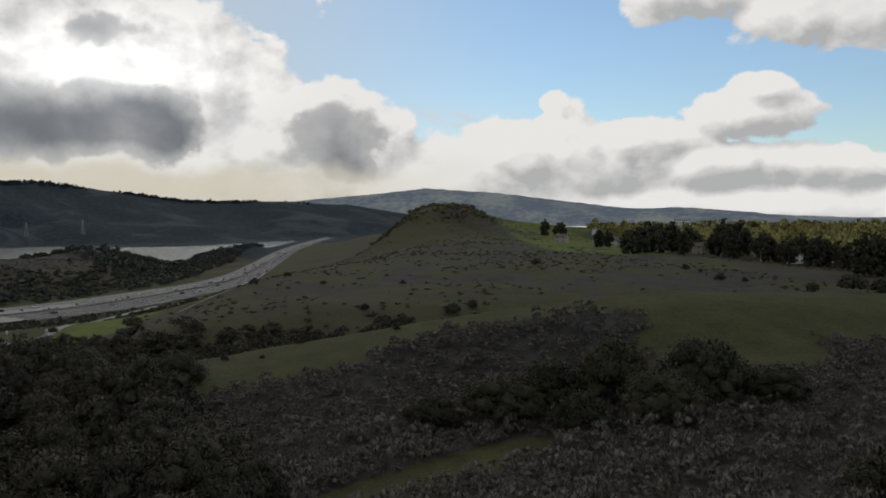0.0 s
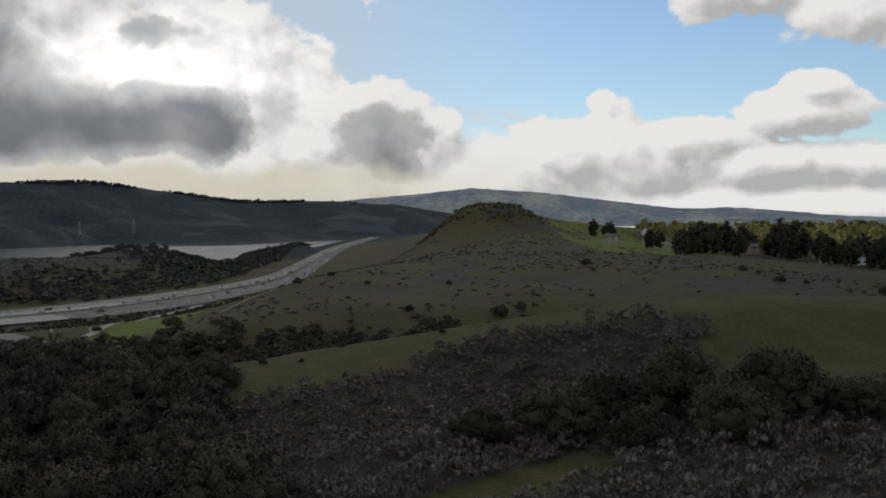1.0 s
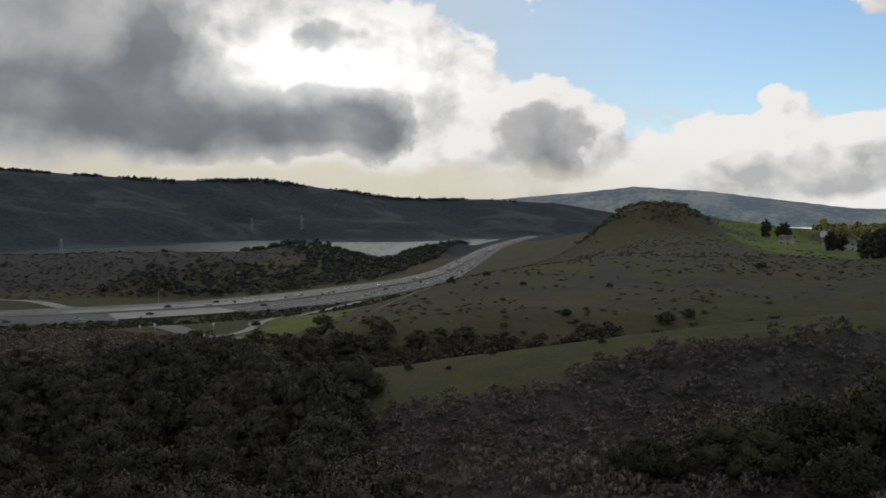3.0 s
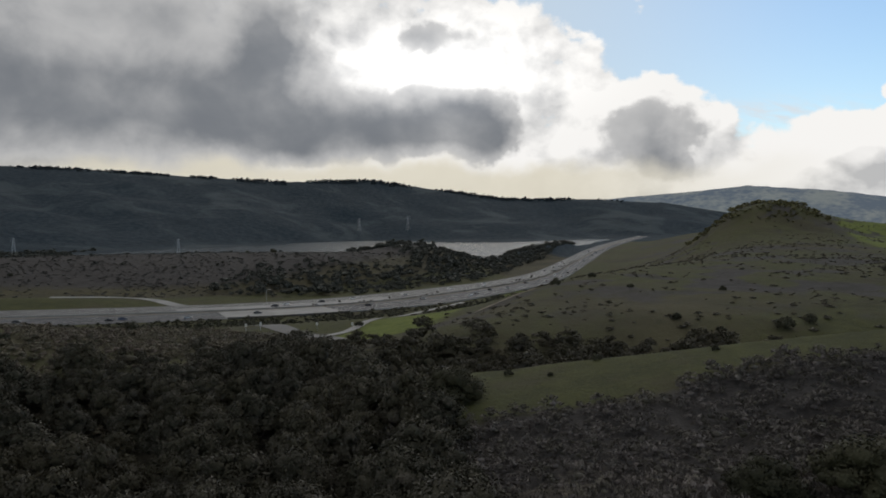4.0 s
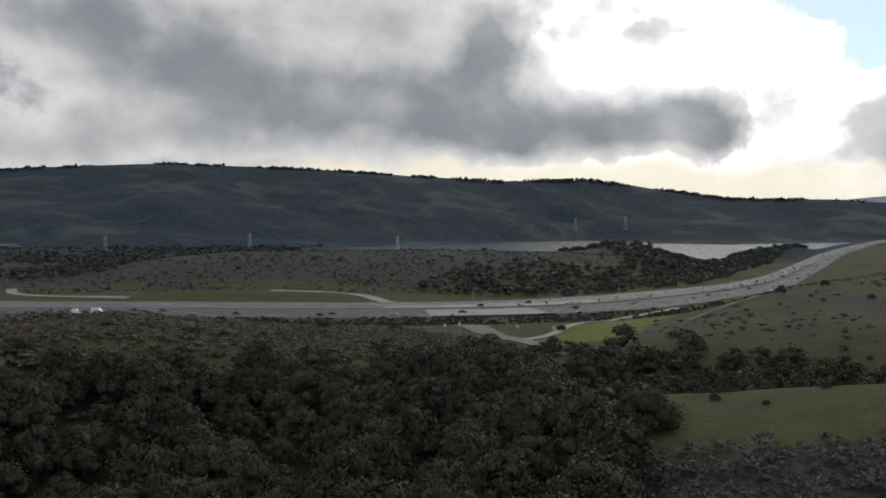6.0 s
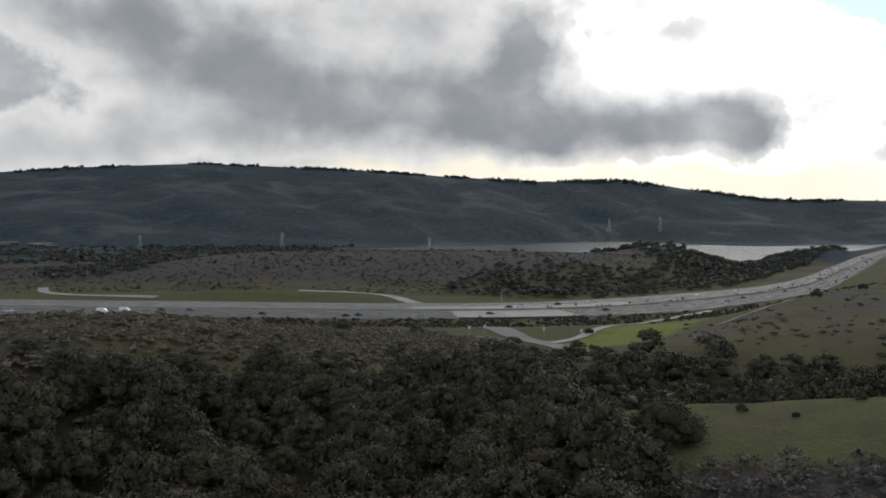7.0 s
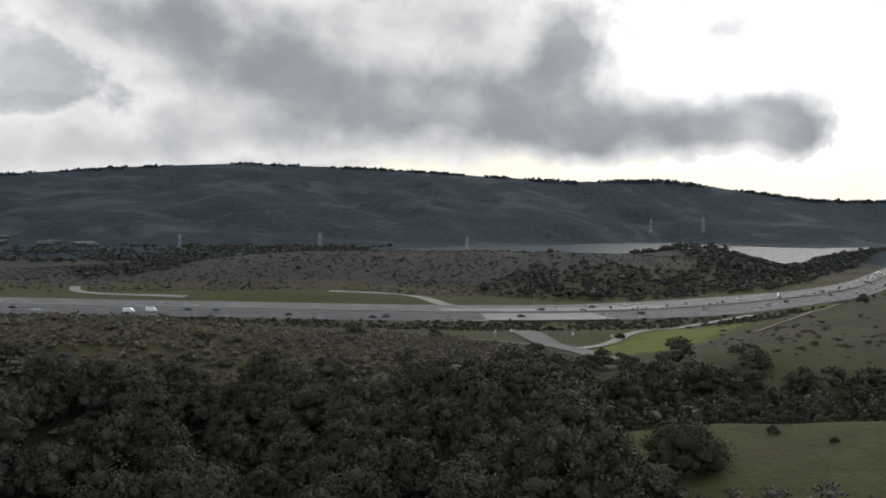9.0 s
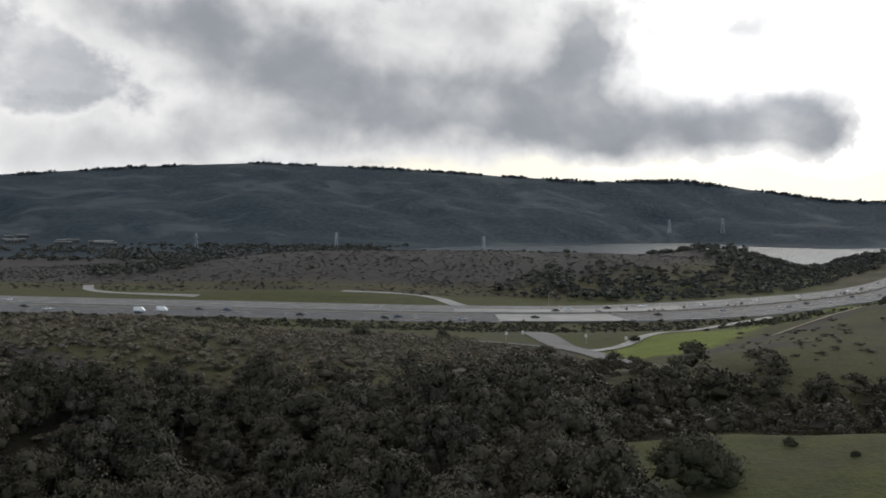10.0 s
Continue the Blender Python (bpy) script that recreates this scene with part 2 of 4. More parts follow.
DARK_LEAF = leafy("bay_leaf", (0.022, 0.023, 0.012), (0.056, 0.053, 0.027))
SCRUB_LEAF = leafy("coyote_brush_leaf", (0.075, 0.064, 0.059), (0.163, 0.143, 0.132), (0.076, 0.071, 0.051))
FORE_LEAF = leafy("pale_brush_leaf", (0.132, 0.114, 0.106), (0.301, 0.265, 0.248), (0.175, 0.161, 0.122))
BUSH_LEAF = leafy("bush_leaf", (0.034, 0.035, 0.021), (0.063, 0.061, 0.036))
# sunlight over the suburb is put into this bright leaf colour
SUN_TINTED_LEAF = leafy("sun_tinted_garden_leaf", (0.15, 0.15, 0.046), (0.36, 0.315, 0.105))
FAR_LEAF = leafy("far_wood_leaf", (0.032, 0.036, 0.031), (0.065, 0.067, 0.054))

ASPHALT_PALE = plain("pale_asphalt", (0.095, 0.094, 0.092), (0.145, 0.143, 0.138), 0.05, 0.8, fine=0.9)
DARK_CONCRETE = plain("dim_concrete", (0.06, 0.058, 0.055), (0.12, 0.118, 0.11), 0.3, 0.85)
SOIL = plain("bare_soil", (0.20, 0.165, 0.12), (0.30, 0.26, 0.19), 0.1, 0.95, fine=0.8)


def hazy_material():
    """Far hills: wooded slopes seen through much air, whose faint blue light is put in as emission."""
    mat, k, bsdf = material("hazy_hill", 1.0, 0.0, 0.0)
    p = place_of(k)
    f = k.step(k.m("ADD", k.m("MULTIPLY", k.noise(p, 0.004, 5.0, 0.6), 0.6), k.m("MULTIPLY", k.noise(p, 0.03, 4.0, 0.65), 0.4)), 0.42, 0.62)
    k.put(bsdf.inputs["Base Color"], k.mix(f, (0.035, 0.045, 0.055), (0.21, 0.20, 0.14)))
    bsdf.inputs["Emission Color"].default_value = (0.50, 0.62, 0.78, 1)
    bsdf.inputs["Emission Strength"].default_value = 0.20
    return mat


HAZY_HILL = hazy_material()

# olive hilltop leaf, brightened to hold the sun that falls there
SUN_TINTED_KNOB_LEAF = leafy("sun_tinted_hilltop_leaf", (0.090, 0.086, 0.036), (0.240, 0.211, 0.086))
HILL_LEAF = leafy("hill_brush_leaf", (0.052, 0.048, 0.032), (0.115, 0.099, 0.072))
KNOLL_LEAF = leafy("knoll_brush_leaf", (0.070, 0.064, 0.039), (0.157, 0.136, 0.095), (0.141, 0.111, 0.092))
FAR_SCRUB_LEAF = leafy("far_scrub_leaf", (0.069, 0.065, 0.057), (0.112, 0.105, 0.094))
# crest trees: the haze's blue is put into the leaf colour
HAZED_RIDGE_LEAF = leafy("hazed_ridge_leaf", (0.024, 0.034, 0.042), (0.048, 0.060, 0.070))


# ================= building helpers =================
def part(name, bm, mat, parent=None, label=""):
    me = bpy.data.meshes.new(name)
    bm.to_mesh(me)
    bm.free()
    me.materials.append(mat)
    ob = new(name, me)
    if parent:
        ob.parent = parent
    return tagged(ob, label)


def sheet(name, verts, faces, mat, parent=None, smooth=False, normals=None):
    me = bpy.data.meshes.new(name)
    me.from_pydata(verts, [], faces)
    if smooth:
        me.polygons.foreach_set("use_smooth", [True] * len(me.polygons))
    me.materials.append(mat)
    me.update()
    if normals is not None:
        me.normals_split_custom_set_from_vertices(normals)
    ob = new(name, me)
    if parent:
        ob.parent = parent
    return ob


def box(bm, x0, y0, z0, x1, y1, z1, taper=0.0):
    """A box whose top is drawn in by taper metres."""
    v = [bm.verts.new(c) for c in ((x0, y0, z0), (x1, y0, z0), (x1, y1, z0), (x0, y1, z0), (x0 + taper, y0 + taper, z1), (x1 - taper, y0 + taper, z1), (x1 - taper, y1 - taper, z1), (x0 + taper, y1 - taper, z1))]
    for f in ((3, 2, 1, 0), (4, 5, 6, 7), (0, 1, 5, 4), (1, 2, 6, 5), (2, 3, 7, 6), (3, 0, 4, 7)):
        bm.faces.new([v[i] for i in f])


TABLE = np.random.RandomState(4).rand(256, 256)


def lumps(x, y, size, seed=0, octaves=3):
    """Smooth noise from 0 to 1, with lumps of that size in metres."""
    out, weight, total = 0.0, 1.0, 0.0
    for o in range(octaves):
        px, py = np.asarray(x) / size + seed * 17.3 + o * 5.1, np.asarray(y) / size + seed * 9.7 + o * 3.3
        ix, iy = np.floor(px).astype(int), np.floor(py).astype(int)
        fx, fy = px - ix, py - iy
        fx, fy = fx * fx * (3 - 2 * fx), fy * fy * (3 - 2 * fy)
        a, b = TABLE[ix % 256, iy % 256], TABLE[(ix + 1) % 256, iy % 256]
        c, d = TABLE[ix % 256, (iy + 1) % 256], TABLE[(ix + 1) % 256, (iy + 1) % 256]
        out = out + weight * ((a * (1 - fx) + b * fx) * (1 - fy) + (c * (1 - fx) + d * fx) * fy)
        total, weight, size = total + weight, weight * 0.5, size * 0.5
    return out / total


def ease(lo, hi, v):
    t = np.clip((v - lo) / (hi - lo), 0, 1)
    return t * t * (3 - 2 * t)


def hump(x, y, cx, cy, a, b, turn=0.0):
    """A round-topped hill of height 1 with half widths a and b, its first axis turned from +x by turn degrees."""
    c, s = math.cos(radians(turn)), math.sin(radians(turn))
    dx, dy = x - cx, y - cy
    return np.exp(-(((dx * c + dy * s) / a) ** 2 + ((dy * c - dx * s) / b) ** 2))


def along(points, step):
    """A smooth line through some points of the plan, with a place about every step metres."""
    pts = [np.array(p, float) for p in points]
    pts = [2 * pts[0] - pts[1]] + pts + [2 * pts[-1] - pts[-2]]
    out = []
    for p0, p1, p2, p3 in zip(pts, pts[1:], pts[2:], pts[3:]):
        n = max(2, int(np.linalg.norm(p2 - p1) / step))
        for t in np.arange(n) / n:
            out.append(0.5 * (2 * p1 + (p2 - p0) * t + (2 * p0 - 5 * p1 + 4 * p2 - p3) * t**2 + (3 * p1 - p0 - 3 * p2 + p3) * t**3))
    return np.array(out + [pts[-2]])


def offset(line, d):
    """The line shifted by d metres to its left; d may differ from place to place."""
    way = np.gradient(line, axis=0)
    way /= np.linalg.norm(way, axis=1)[:, None]
    return line + np.stack([-way[:, 1], way[:, 0]], 1) * np.reshape(d, (-1, 1))


def beside(x, y, line):
    """Signed distance from a line of the plan: positive on its left."""
    x, y = np.asarray(x, float), np.asarray(y, float)
    shape, x, y = x.shape, x.ravel(), y.ravel()
    best, sign = np.full(x.shape, 1e9), np.ones(x.shape)
    for p, q in zip(line, line[1:]):
        w = q - p
        t = np.clip(((x - p[0]) * w[0] + (y - p[1]) * w[1]) / (w @ w), 0, 1)
        d = np.hypot(x - p[0] - t * w[0], y - p[1] - t * w[1])
        side = np.sign(w[0] * (y - p[1]) - w[1] * (x - p[0]))
        near = d < best
        best[near], sign[near] = d[near], side[near]
    return (best * sign).reshape(shape)


# ================= the plan =================
HIGHWAY = along([(-1500, 380), (-800, 430), (-345, 470), (-218, 487), (-92, 505), (8, 548), (98, 650), (180, 792), (298, 1115), (470, 1600), (708, 2200), (1000, 2900)], 25)
HIGHWAY_HALF = 37.0
CREST = along([(2, 158), (27, 154), (74, 138), (120, 132), (175, 128), (240, 140)], 12)
GULLY = along([(-60, 120), (-40, 190), (-15, 235), (0, 290), (-8, 345)], 15)
LAKE = -6.0
# turn from +y (degrees to the right): far shore, foot and crest of the ridge (metres), rise of the crest over the eye
AZ_LAND = [-100, -60, -39, -31, -24, -16, -11, -6, -3.4, -2.6, 2, 6, 10.5, 16, 20, 24, 28, 38]
FAR_SHORE = [1700, 1700, 1700, 1700, 1750, 1800, 2050, 2250, 2350, 2750, 2800, 2550, 2500, 2900, 3300, 3600, 3700, 3700]
CREST_FAR = [3300, 3300, 3300, 3300, 3300, 3300, 3300, 3350, 3400, 3420, 3600, 3700, 3800, 4000, 4200, 4300, 4300, 4300]
CREST_RISE = [40, 60, 64, 85, 96, 91, 84, 76, 72, 73, 75, 59, 42, 40, 33, 14, -8, -12]


def land(x, y):
    """Height of the ground."""
    x, y = np.asarray(x, float), np.asarray(y, float)
    d = beside(x, y, HIGHWAY)
    r, az = np.hypot(x, y), np.degrees(np.arctan2(x, y))
    # this side of the highway
    near = 22.5 + 2.4 * (lumps(x, y, 90, 1) - 0.5) + 1.0 * (lumps(x, y, 22, 2) - 0.5)
    near = near + 9 * hump(x, y, 235, 400, 230, 150, 52) + 13 * hump(x, y, 345, 720, 170, 180, 20)
    near = near + 14 * hump(x, y, 375, 800, 85, 90, -25) + 18 * np.minimum(1.0, 1.45 * hump(x, y, 402, 812, 56, 64, -20)) ** 0.9 + 5 * (lumps(x, y, 40, 44) - 0.5) * hump(x, y, 380, 800, 110, 110) + 23 * hump(x, y, 500, 850, 150, 70, -25) + 4 * hump(x, y, 230, 60, 150, 60)
    near = near - 9 * hump(x, y, -40, 95, 60, 70) + 8 * hump(x, y, -85, 185, 70, 42) - 9 * hump(x, y, -170, 320, 150, 60)
    c = beside(x, y, CREST)
    near = near - 8.0 * np.exp(-(((c - 42) / 24.0) ** 2)) * ease(-20, 15, x) * ease(260, 120, x)
    g = beside(x, y, GULLY)
    near = near - 8.0 * np.exp(-((g / 32.0) ** 2)) - 4.5 * hump(x, y, 26, 310, 28, 75, -14)
    top = np.interp(x, [-10, 10, 21, 28, 39, 50, 62, 74, 86, 100, 115, 130, 180, 240], [17.5, 20.5, 22.7, 23.3, 25.1, 26.8, 28.6, 30.2, 31.5, 32.6, 33.5, 33.8, 31.5, 28])
    top = top - 0.30 * np.maximum(c - 1.5, 0)
    hold = np.exp(-((c / np.where(c > 0, 36.0, 34.0)) ** 4)) * ease(-12, 8, x) * ease(260, 190, x)
    near = near + (top - near) * hold
    near = near * ease(HIGHWAY_HALF + 4, 200 + 95 * ease(140, 15, x), -d)
    near = near * ease(3300, 2300, r)
    # beyond it
    far = 23.4 * hump(x, y, -60, 830, 330, 170, 6) + 9 * hump(x, y, -270, 740, 110, 110) + 20 * hump(x, y, 95, 1010, 80, 100) + 2.5 * (lumps(x, y, 80, 3) - 0.5)
    far = far - 4.0 * ease(900, 1400, r)
    mound = 5.0 * hump(x, y, -205, 566, 85, 22, 8) * ease(HIGHWAY_HALF + 4, HIGHWAY_HALF + 18, d)
    far = far * ease(HIGHWAY_HALF + 6, 190, d) + mound
    z = np.where(d < 0, near, far)
    shore_far = np.interp(az, AZ_LAND, FAR_SHORE) + 110 * (lumps(x, y, 260, 5) - 0.5)
    shore_near = np.interp(az, [-15, 6, 9, 14, 24], [1250, 1280, 1220, 1270, 1900]) + 120 * (lumps(x, y, 220, 6) - 0.5)
    wet = ease(0, 120, r - shore_near) * ease(0, 90, shore_far - r) * ease(-16, -13, az) * ease(27, 24, az) * ease(50, 110, d)
    z = z - 9.0 * wet
    # the wooded point between the highway and the lake
    z = np.maximum(z, 15.5 * np.minimum(1.0, 1.35 * hump(x, y, 338, 1450, 250, 52, 70)) * (0.8 + 0.4 * lumps(x, y, 90, 45)) * ease(HIGHWAY_HALF * 0.5 + 4, 62, d) - 8.0 * (d > 60) - 30.0 * (r < 1200))
    # the long ridge behind
    crest, top = np.interp(az, AZ_LAND, CREST_FAR), np.interp(az, AZ_LAND, CREST_RISE) / 1600
    foot = np.interp(az, [-60, -16, -6, 2, 12, 24], [1750, 1850, 2300, 2720, 2750, 3500]) + 60
    rise = np.clip((r - foot) / (crest - foot), 0, 1)
    # spurs run down from the crest at a slant, with smaller knolls on them
    spur = 0.55 * lumps(az * 55 + r * 0.42, r * 0.16, 260, 8, 2) + 0.45 * lumps(x, y, 340, 9, 3) - 0.5
    ridge = (50 + top * crest * 1.02) * (rise**1.15) + 420 * spur * rise * (1 - rise) + 16 * (lumps(x, y, 110, 46, 2) - 0.5) * ease(0, 0.15, rise) * ease(1, 0.8, rise)
    return z + ridge * ease(-100, -75, az) * ease(38, 31, az)


BANK = along([(8, 310), (22, 350), (40, 400), (70, 465), (112, 560), (150, 650)], 20)


def grass_patch(x, y):
    """Open grass: 1 on the meadow and in the clearings of the brush."""
    c = beside(x, y, CREST)
    ragged = 14 * (lumps(x, y, 18, 21) - 0.5)
    front = np.interp(x, [0, 30, 60, 100, 140, 260], [-34, -30, -17, -20, -40, -50])
    meadow = ease(front - 4, front + 4, c + ragged) * ease(18, 10, c) * ease(0, 8, x) * ease(250, 190, x)
    clearing = hump(x, y, 112, 92, 24, 22, 20)
    open_ground = ease(0.54, 0.64, lumps(x, y, 15, 91)) * ease(0.2, 0.5, hump(x, y, -80, 222, 90, 24))
    open_ground = open_ground + ease(0.35, 0.6, hump(x, y, 30, 58, 26, 6, 10))
    return np.clip(meadow + open_ground + ease(0.35, 0.6, clearing + 0.02 * ragged), 0, 1)


def cover_at(x, y):
    """Kinds of ground cover, 0 to 1 each."""
    d = beside(x, y, HIGHWAY)
    r, az = np.hypot(x, y), np.degrees(np.arctan2(x, y))
    n1, n2 = lumps(x, y, 45, 11), lumps(x, y, 120, 12)
    c = beside(x, y, CREST)
    bank = np.exp(-((beside(x, y, BANK) / 21.0) ** 2)) * (y > 315) * (y < 640)
    meadow = grass_patch(x, y)
    out = {}
    green = np.maximum(meadow * 0.8, (d > 0) * ease(120, 80, d) * 0.75 * (x < 150))
    green = np.maximum(green, np.maximum(hump(x, y, -440, 625, 70, 50), hump(x, y, -205, 566, 110, 30, 8)))
    green = np.maximum(green, 1.1 * hump(x, y, -330, 575, 40, 25))
    green = np.maximum(green, (d < 0) * ease(110, 190, r) * ease(10, 40, c) * np.clip(0.60 + 0.8 * (n2 - 0.5) + 0.5 * (n1 - 0.5), 0, 1))
    # hilltop made greener in place of the sun on it
    green = np.maximum(green, 0.7 * hump(x, y, 400, 800, 90, 80))
    out["cover_green"] = green
    # strip and shoulder get a brighter cover where sunlight is painted in
    strip = ease(60, 25, np.abs(beside(x, y, STRIP))) + 0.9 * hump(x, y, 520, 850, 120, 70, -25)
    out["cover_lush_sunlit"] = np.clip(strip * ease(330, 470, y) + 0.32 * strip, 0, 1) * (d < 0) * 0.9 + np.clip(bank * 1.1, 0, 1)
    out["cover_brush"] = (d < 0) * (1 - meadow) * np.clip(ease(300, 190, r) * (0.85 - 0.55 * ease(20, 40, c)) + 0.4 * (n1 - 0.5), 0, 1) + (d > 0) * ease(110, 170, d) * (0.78 + 0.6 * (n2 - 0.5)) + 0.6 * (d < -70) * ease(200, 280, r) * ease(25, 45, c) * ease(0.44, 0.60, 0.55 * lumps(x, y * 0.7, 14, 15) + 0.45 * lumps(x, y, 60, 48)) * (1 - np.clip(1.5 * bank, 0, 1))
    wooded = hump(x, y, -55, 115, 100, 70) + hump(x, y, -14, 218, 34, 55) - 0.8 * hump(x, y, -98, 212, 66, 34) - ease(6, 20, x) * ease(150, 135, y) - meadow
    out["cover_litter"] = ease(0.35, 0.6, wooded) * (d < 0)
    out["cover_hazed_wood"] = ease(1150, 1400, r) * ((d > 0) | (r > 2300)) * ease(37, 33, az)
    out["cover_soil"] = (d < 0) * ease(0.66, 0.8, lumps(x, y, 30, 14)) * 0.45 * ease(300, 150, r)
    return out


STRIP = along([(300, 225), (325, 300), (345, 420), (420, 590), (490, 750)], 25)


# ================= ground =================
def make_ground():
    az = np.concatenate([np.arange(-180, -46, 3.0), np.arange(-46, 62, 0.28), np.arange(62, 180, 3.0)])
    ring = [4.0]
    while ring[-1] < 4950:
        ring.append(ring[-1] * (1.05 if ring[-1] < 40 else 1.0135 if ring[-1] < 1100 else 1.018))
    ring = np.array(ring[:-1] + [4960.0])
    a, r = np.meshgrid(np.radians(az), ring)
    x, y = r * np.sin(a), r * np.cos(a)
    z = land(x, y)
    n, m = len(az), len(ring)
    verts = np.stack([x.ravel(), y.ravel(), z.ravel()], 1)
    i, j = np.meshgrid(np.arange(n), np.arange(m - 1))
    k = (i + 1) % n
    faces = np.stack([j * n + i, j * n + k, (j + 1) * n + k, (j + 1) * n + i], -1).reshape(-1, 4)
    verts = np.vstack([verts, [[0, 0, float(land(0.0, 0.0))]]])
    hub = [(len(verts) - 1, (q + 1) % n, q) for q in range(n)]
    ob = sheet("ground", verts.tolist(), faces.tolist() + hub, GROUND, smooth=True)
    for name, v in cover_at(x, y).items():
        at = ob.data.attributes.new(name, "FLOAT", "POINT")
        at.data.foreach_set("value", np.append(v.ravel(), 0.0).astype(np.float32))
    return tagged(ob, "rolling hills with dry and green winter grass", "ground", kind="structure")


ground = make_ground()

lake = sheet("water", [(-1200, 1000, LAKE), (2600, 1000, LAKE), (2600, 4300, LAKE), (-1200, 4300, LAKE)], [(0, 1, 2, 3)], WATER)
tagged(lake, "calm grey reservoir reflecting the bright sky", "water", kind="structure")


def ribbon(name, line, lo, hi, lift, mat, parent=None, tilt=0.0, z=None):
    """A strip of road from lo to hi metres to the left of a line, tilted across by tilt."""
    narrow = np.interp(line[:, 0], [40, 210], [1.0, 0.48])
    a, b = offset(line, lo * narrow), offset(line, hi * narrow)
    base = np.zeros(len(line)) if z is None else z
    v = [(p[0], p[1], h + lift + lo * tilt) for p, h in zip(a, base)] + [(p[0], p[1], h + lift + hi * tilt) for p, h in zip(b, base)]
    n = len(line)
    return sheet(name, v, [(i, i + 1, n + i + 1, n + i) for i in range(n - 1)], mat, parent)



# ================= roads =================
def drape(name, points, width, mat, lift=0.3, across=4, step=6, parent=None):
    """A strip of road laid on the ground."""
    line = along(points, step)
    n, rows = len(line), []
    for w in np.linspace(-0.5, 0.5, across + 1):
        p = offset(line, w * width)
        rows.append(np.column_stack([p, land(p[:, 0], p[:, 1]) + lift]))
    v = np.vstack(rows).tolist()
    f = [(j * n + i, j * n + i + 1, (j + 1) * n + i + 1, (j + 1) * n + i) for j in range(across) for i in range(n - 1)]
    return sheet(name, v, f, mat, parent)


TILT = 0.02
# the carriageways draw together past the interchange
near_lanes = tagged(ribbon("road", HIGHWAY, -HIGHWAY_HALF, -3.5, 0.9, ASPHALT, tilt=TILT), "wide worn grey asphalt highway lanes", "road", kind="structure")
far_lanes = tagged(ribbon("road", HIGHWAY, 4.5, HIGHWAY_HALF, 0.9, ASPHALT_PALE, tilt=TILT), "pale concrete highway lanes beyond the median", "road", kind="structure")
tagged(ribbon("median", HIGHWAY, -3.5, 4.5, 0.75, SOIL, tilt=TILT), "bare earth strip between the carriageways", "median", kind="structure")
for lo in (-33.0, -28.9, -24.8, -20.7, -16.6, -12.5, -8.4):
    ribbon("lane_line", HIGHWAY, lo - 0.12, lo + 0.12, 0.93, PAINT, near_lanes, TILT)
for lo in (8.5, 12.6, 16.7, 20.8, 24.9, 29.0, 33.1):
    ribbon("lane_line", HIGHWAY, lo - 0.12, lo + 0.12, 0.93, PAINT, far_lanes, TILT)


def stretch(line, x0, x1):
    return line[(line[:, 0] >= x0) & (line[:, 0] <= x1)]


FINE_HIGHWAY = along([tuple(p) for p in HIGHWAY[::2]], 3)
deck_line = stretch(FINE_HIGHWAY, -72, -14)
tagged(ribbon("bridge_deck", deck_line, -HIGHWAY_HALF, -3.5, 0.96, CONCRETE, tilt=TILT), "pale concrete bridge deck in the highway", "bridge deck", kind="structure")
tagged(ribbon("bridge_deck", stretch(FINE_HIGHWAY, -95, 40), 6.0, 20.0, 0.96, CONCRETE, tilt=TILT), "pale concrete bridge deck beyond the median", "bridge deck", kind="structure")


def wall_along(name, line, at, thick, lo, hi, mat, label, category):
    """A low wall that follows a line of the plan."""
    narrow = np.interp(line[:, 0], [40, 210], [1.0, 0.48])
    a, b = offset(line, at * narrow), offset(line, at * narrow + thick)
    n = len(line)
    base = 0.9 + at * TILT
    v = [(p[0], p[1], base + lo) for p in a] + [(p[0], p[1], base + hi) for p in a] + [(p[0], p[1], base + hi) for p in b] + [(p[0], p[1], base + lo) for p in b]
    f = []
    for i in range(n - 1):
        f += [(i, i + 1, n + i + 1, n + i), (n + i, n + i + 1, 2 * n + i + 1, 2 * n + i), (2 * n + i, 2 * n + i + 1, 3 * n + i + 1, 3 * n + i)]
    f += [(0, n, 2 * n, 3 * n), (n - 1, 4 * n - 1, 3 * n - 1, 2 * n - 1)]
    return tagged(sheet(name, v, f, mat), label, category, kind="structure")


wall_along("median_barrier", FINE_HIGHWAY[(FINE_HIGHWAY[:, 0] > -700) & (FINE_HIGHWAY[:, 1] < 1500)], 0.2, 0.5, -0.2, 0.85, CONCRETE, "low concrete barrier between the carriageways", "barrier")
wall_along("guard_rail", FINE_HIGHWAY[(FINE_HIGHWAY[:, 0] > -20) & (FINE_HIGHWAY[:, 1] < 900)], -HIGHWAY_HALF + 0.6, 0.15, 0.1, 0.75, STEEL, "grey steel guard rail beside the highway", "guard rail")
# girder drawn deep and dark to paint in the shade below the deck
wall_along("bridge_parapet", deck_line, -HIGHWAY_HALF - 0.3, 0.3, -3.4, 0.9, DARK_CONCRETE, "concrete bridge parapet and deep girder, dark for the shade beneath", "bridge parapet")

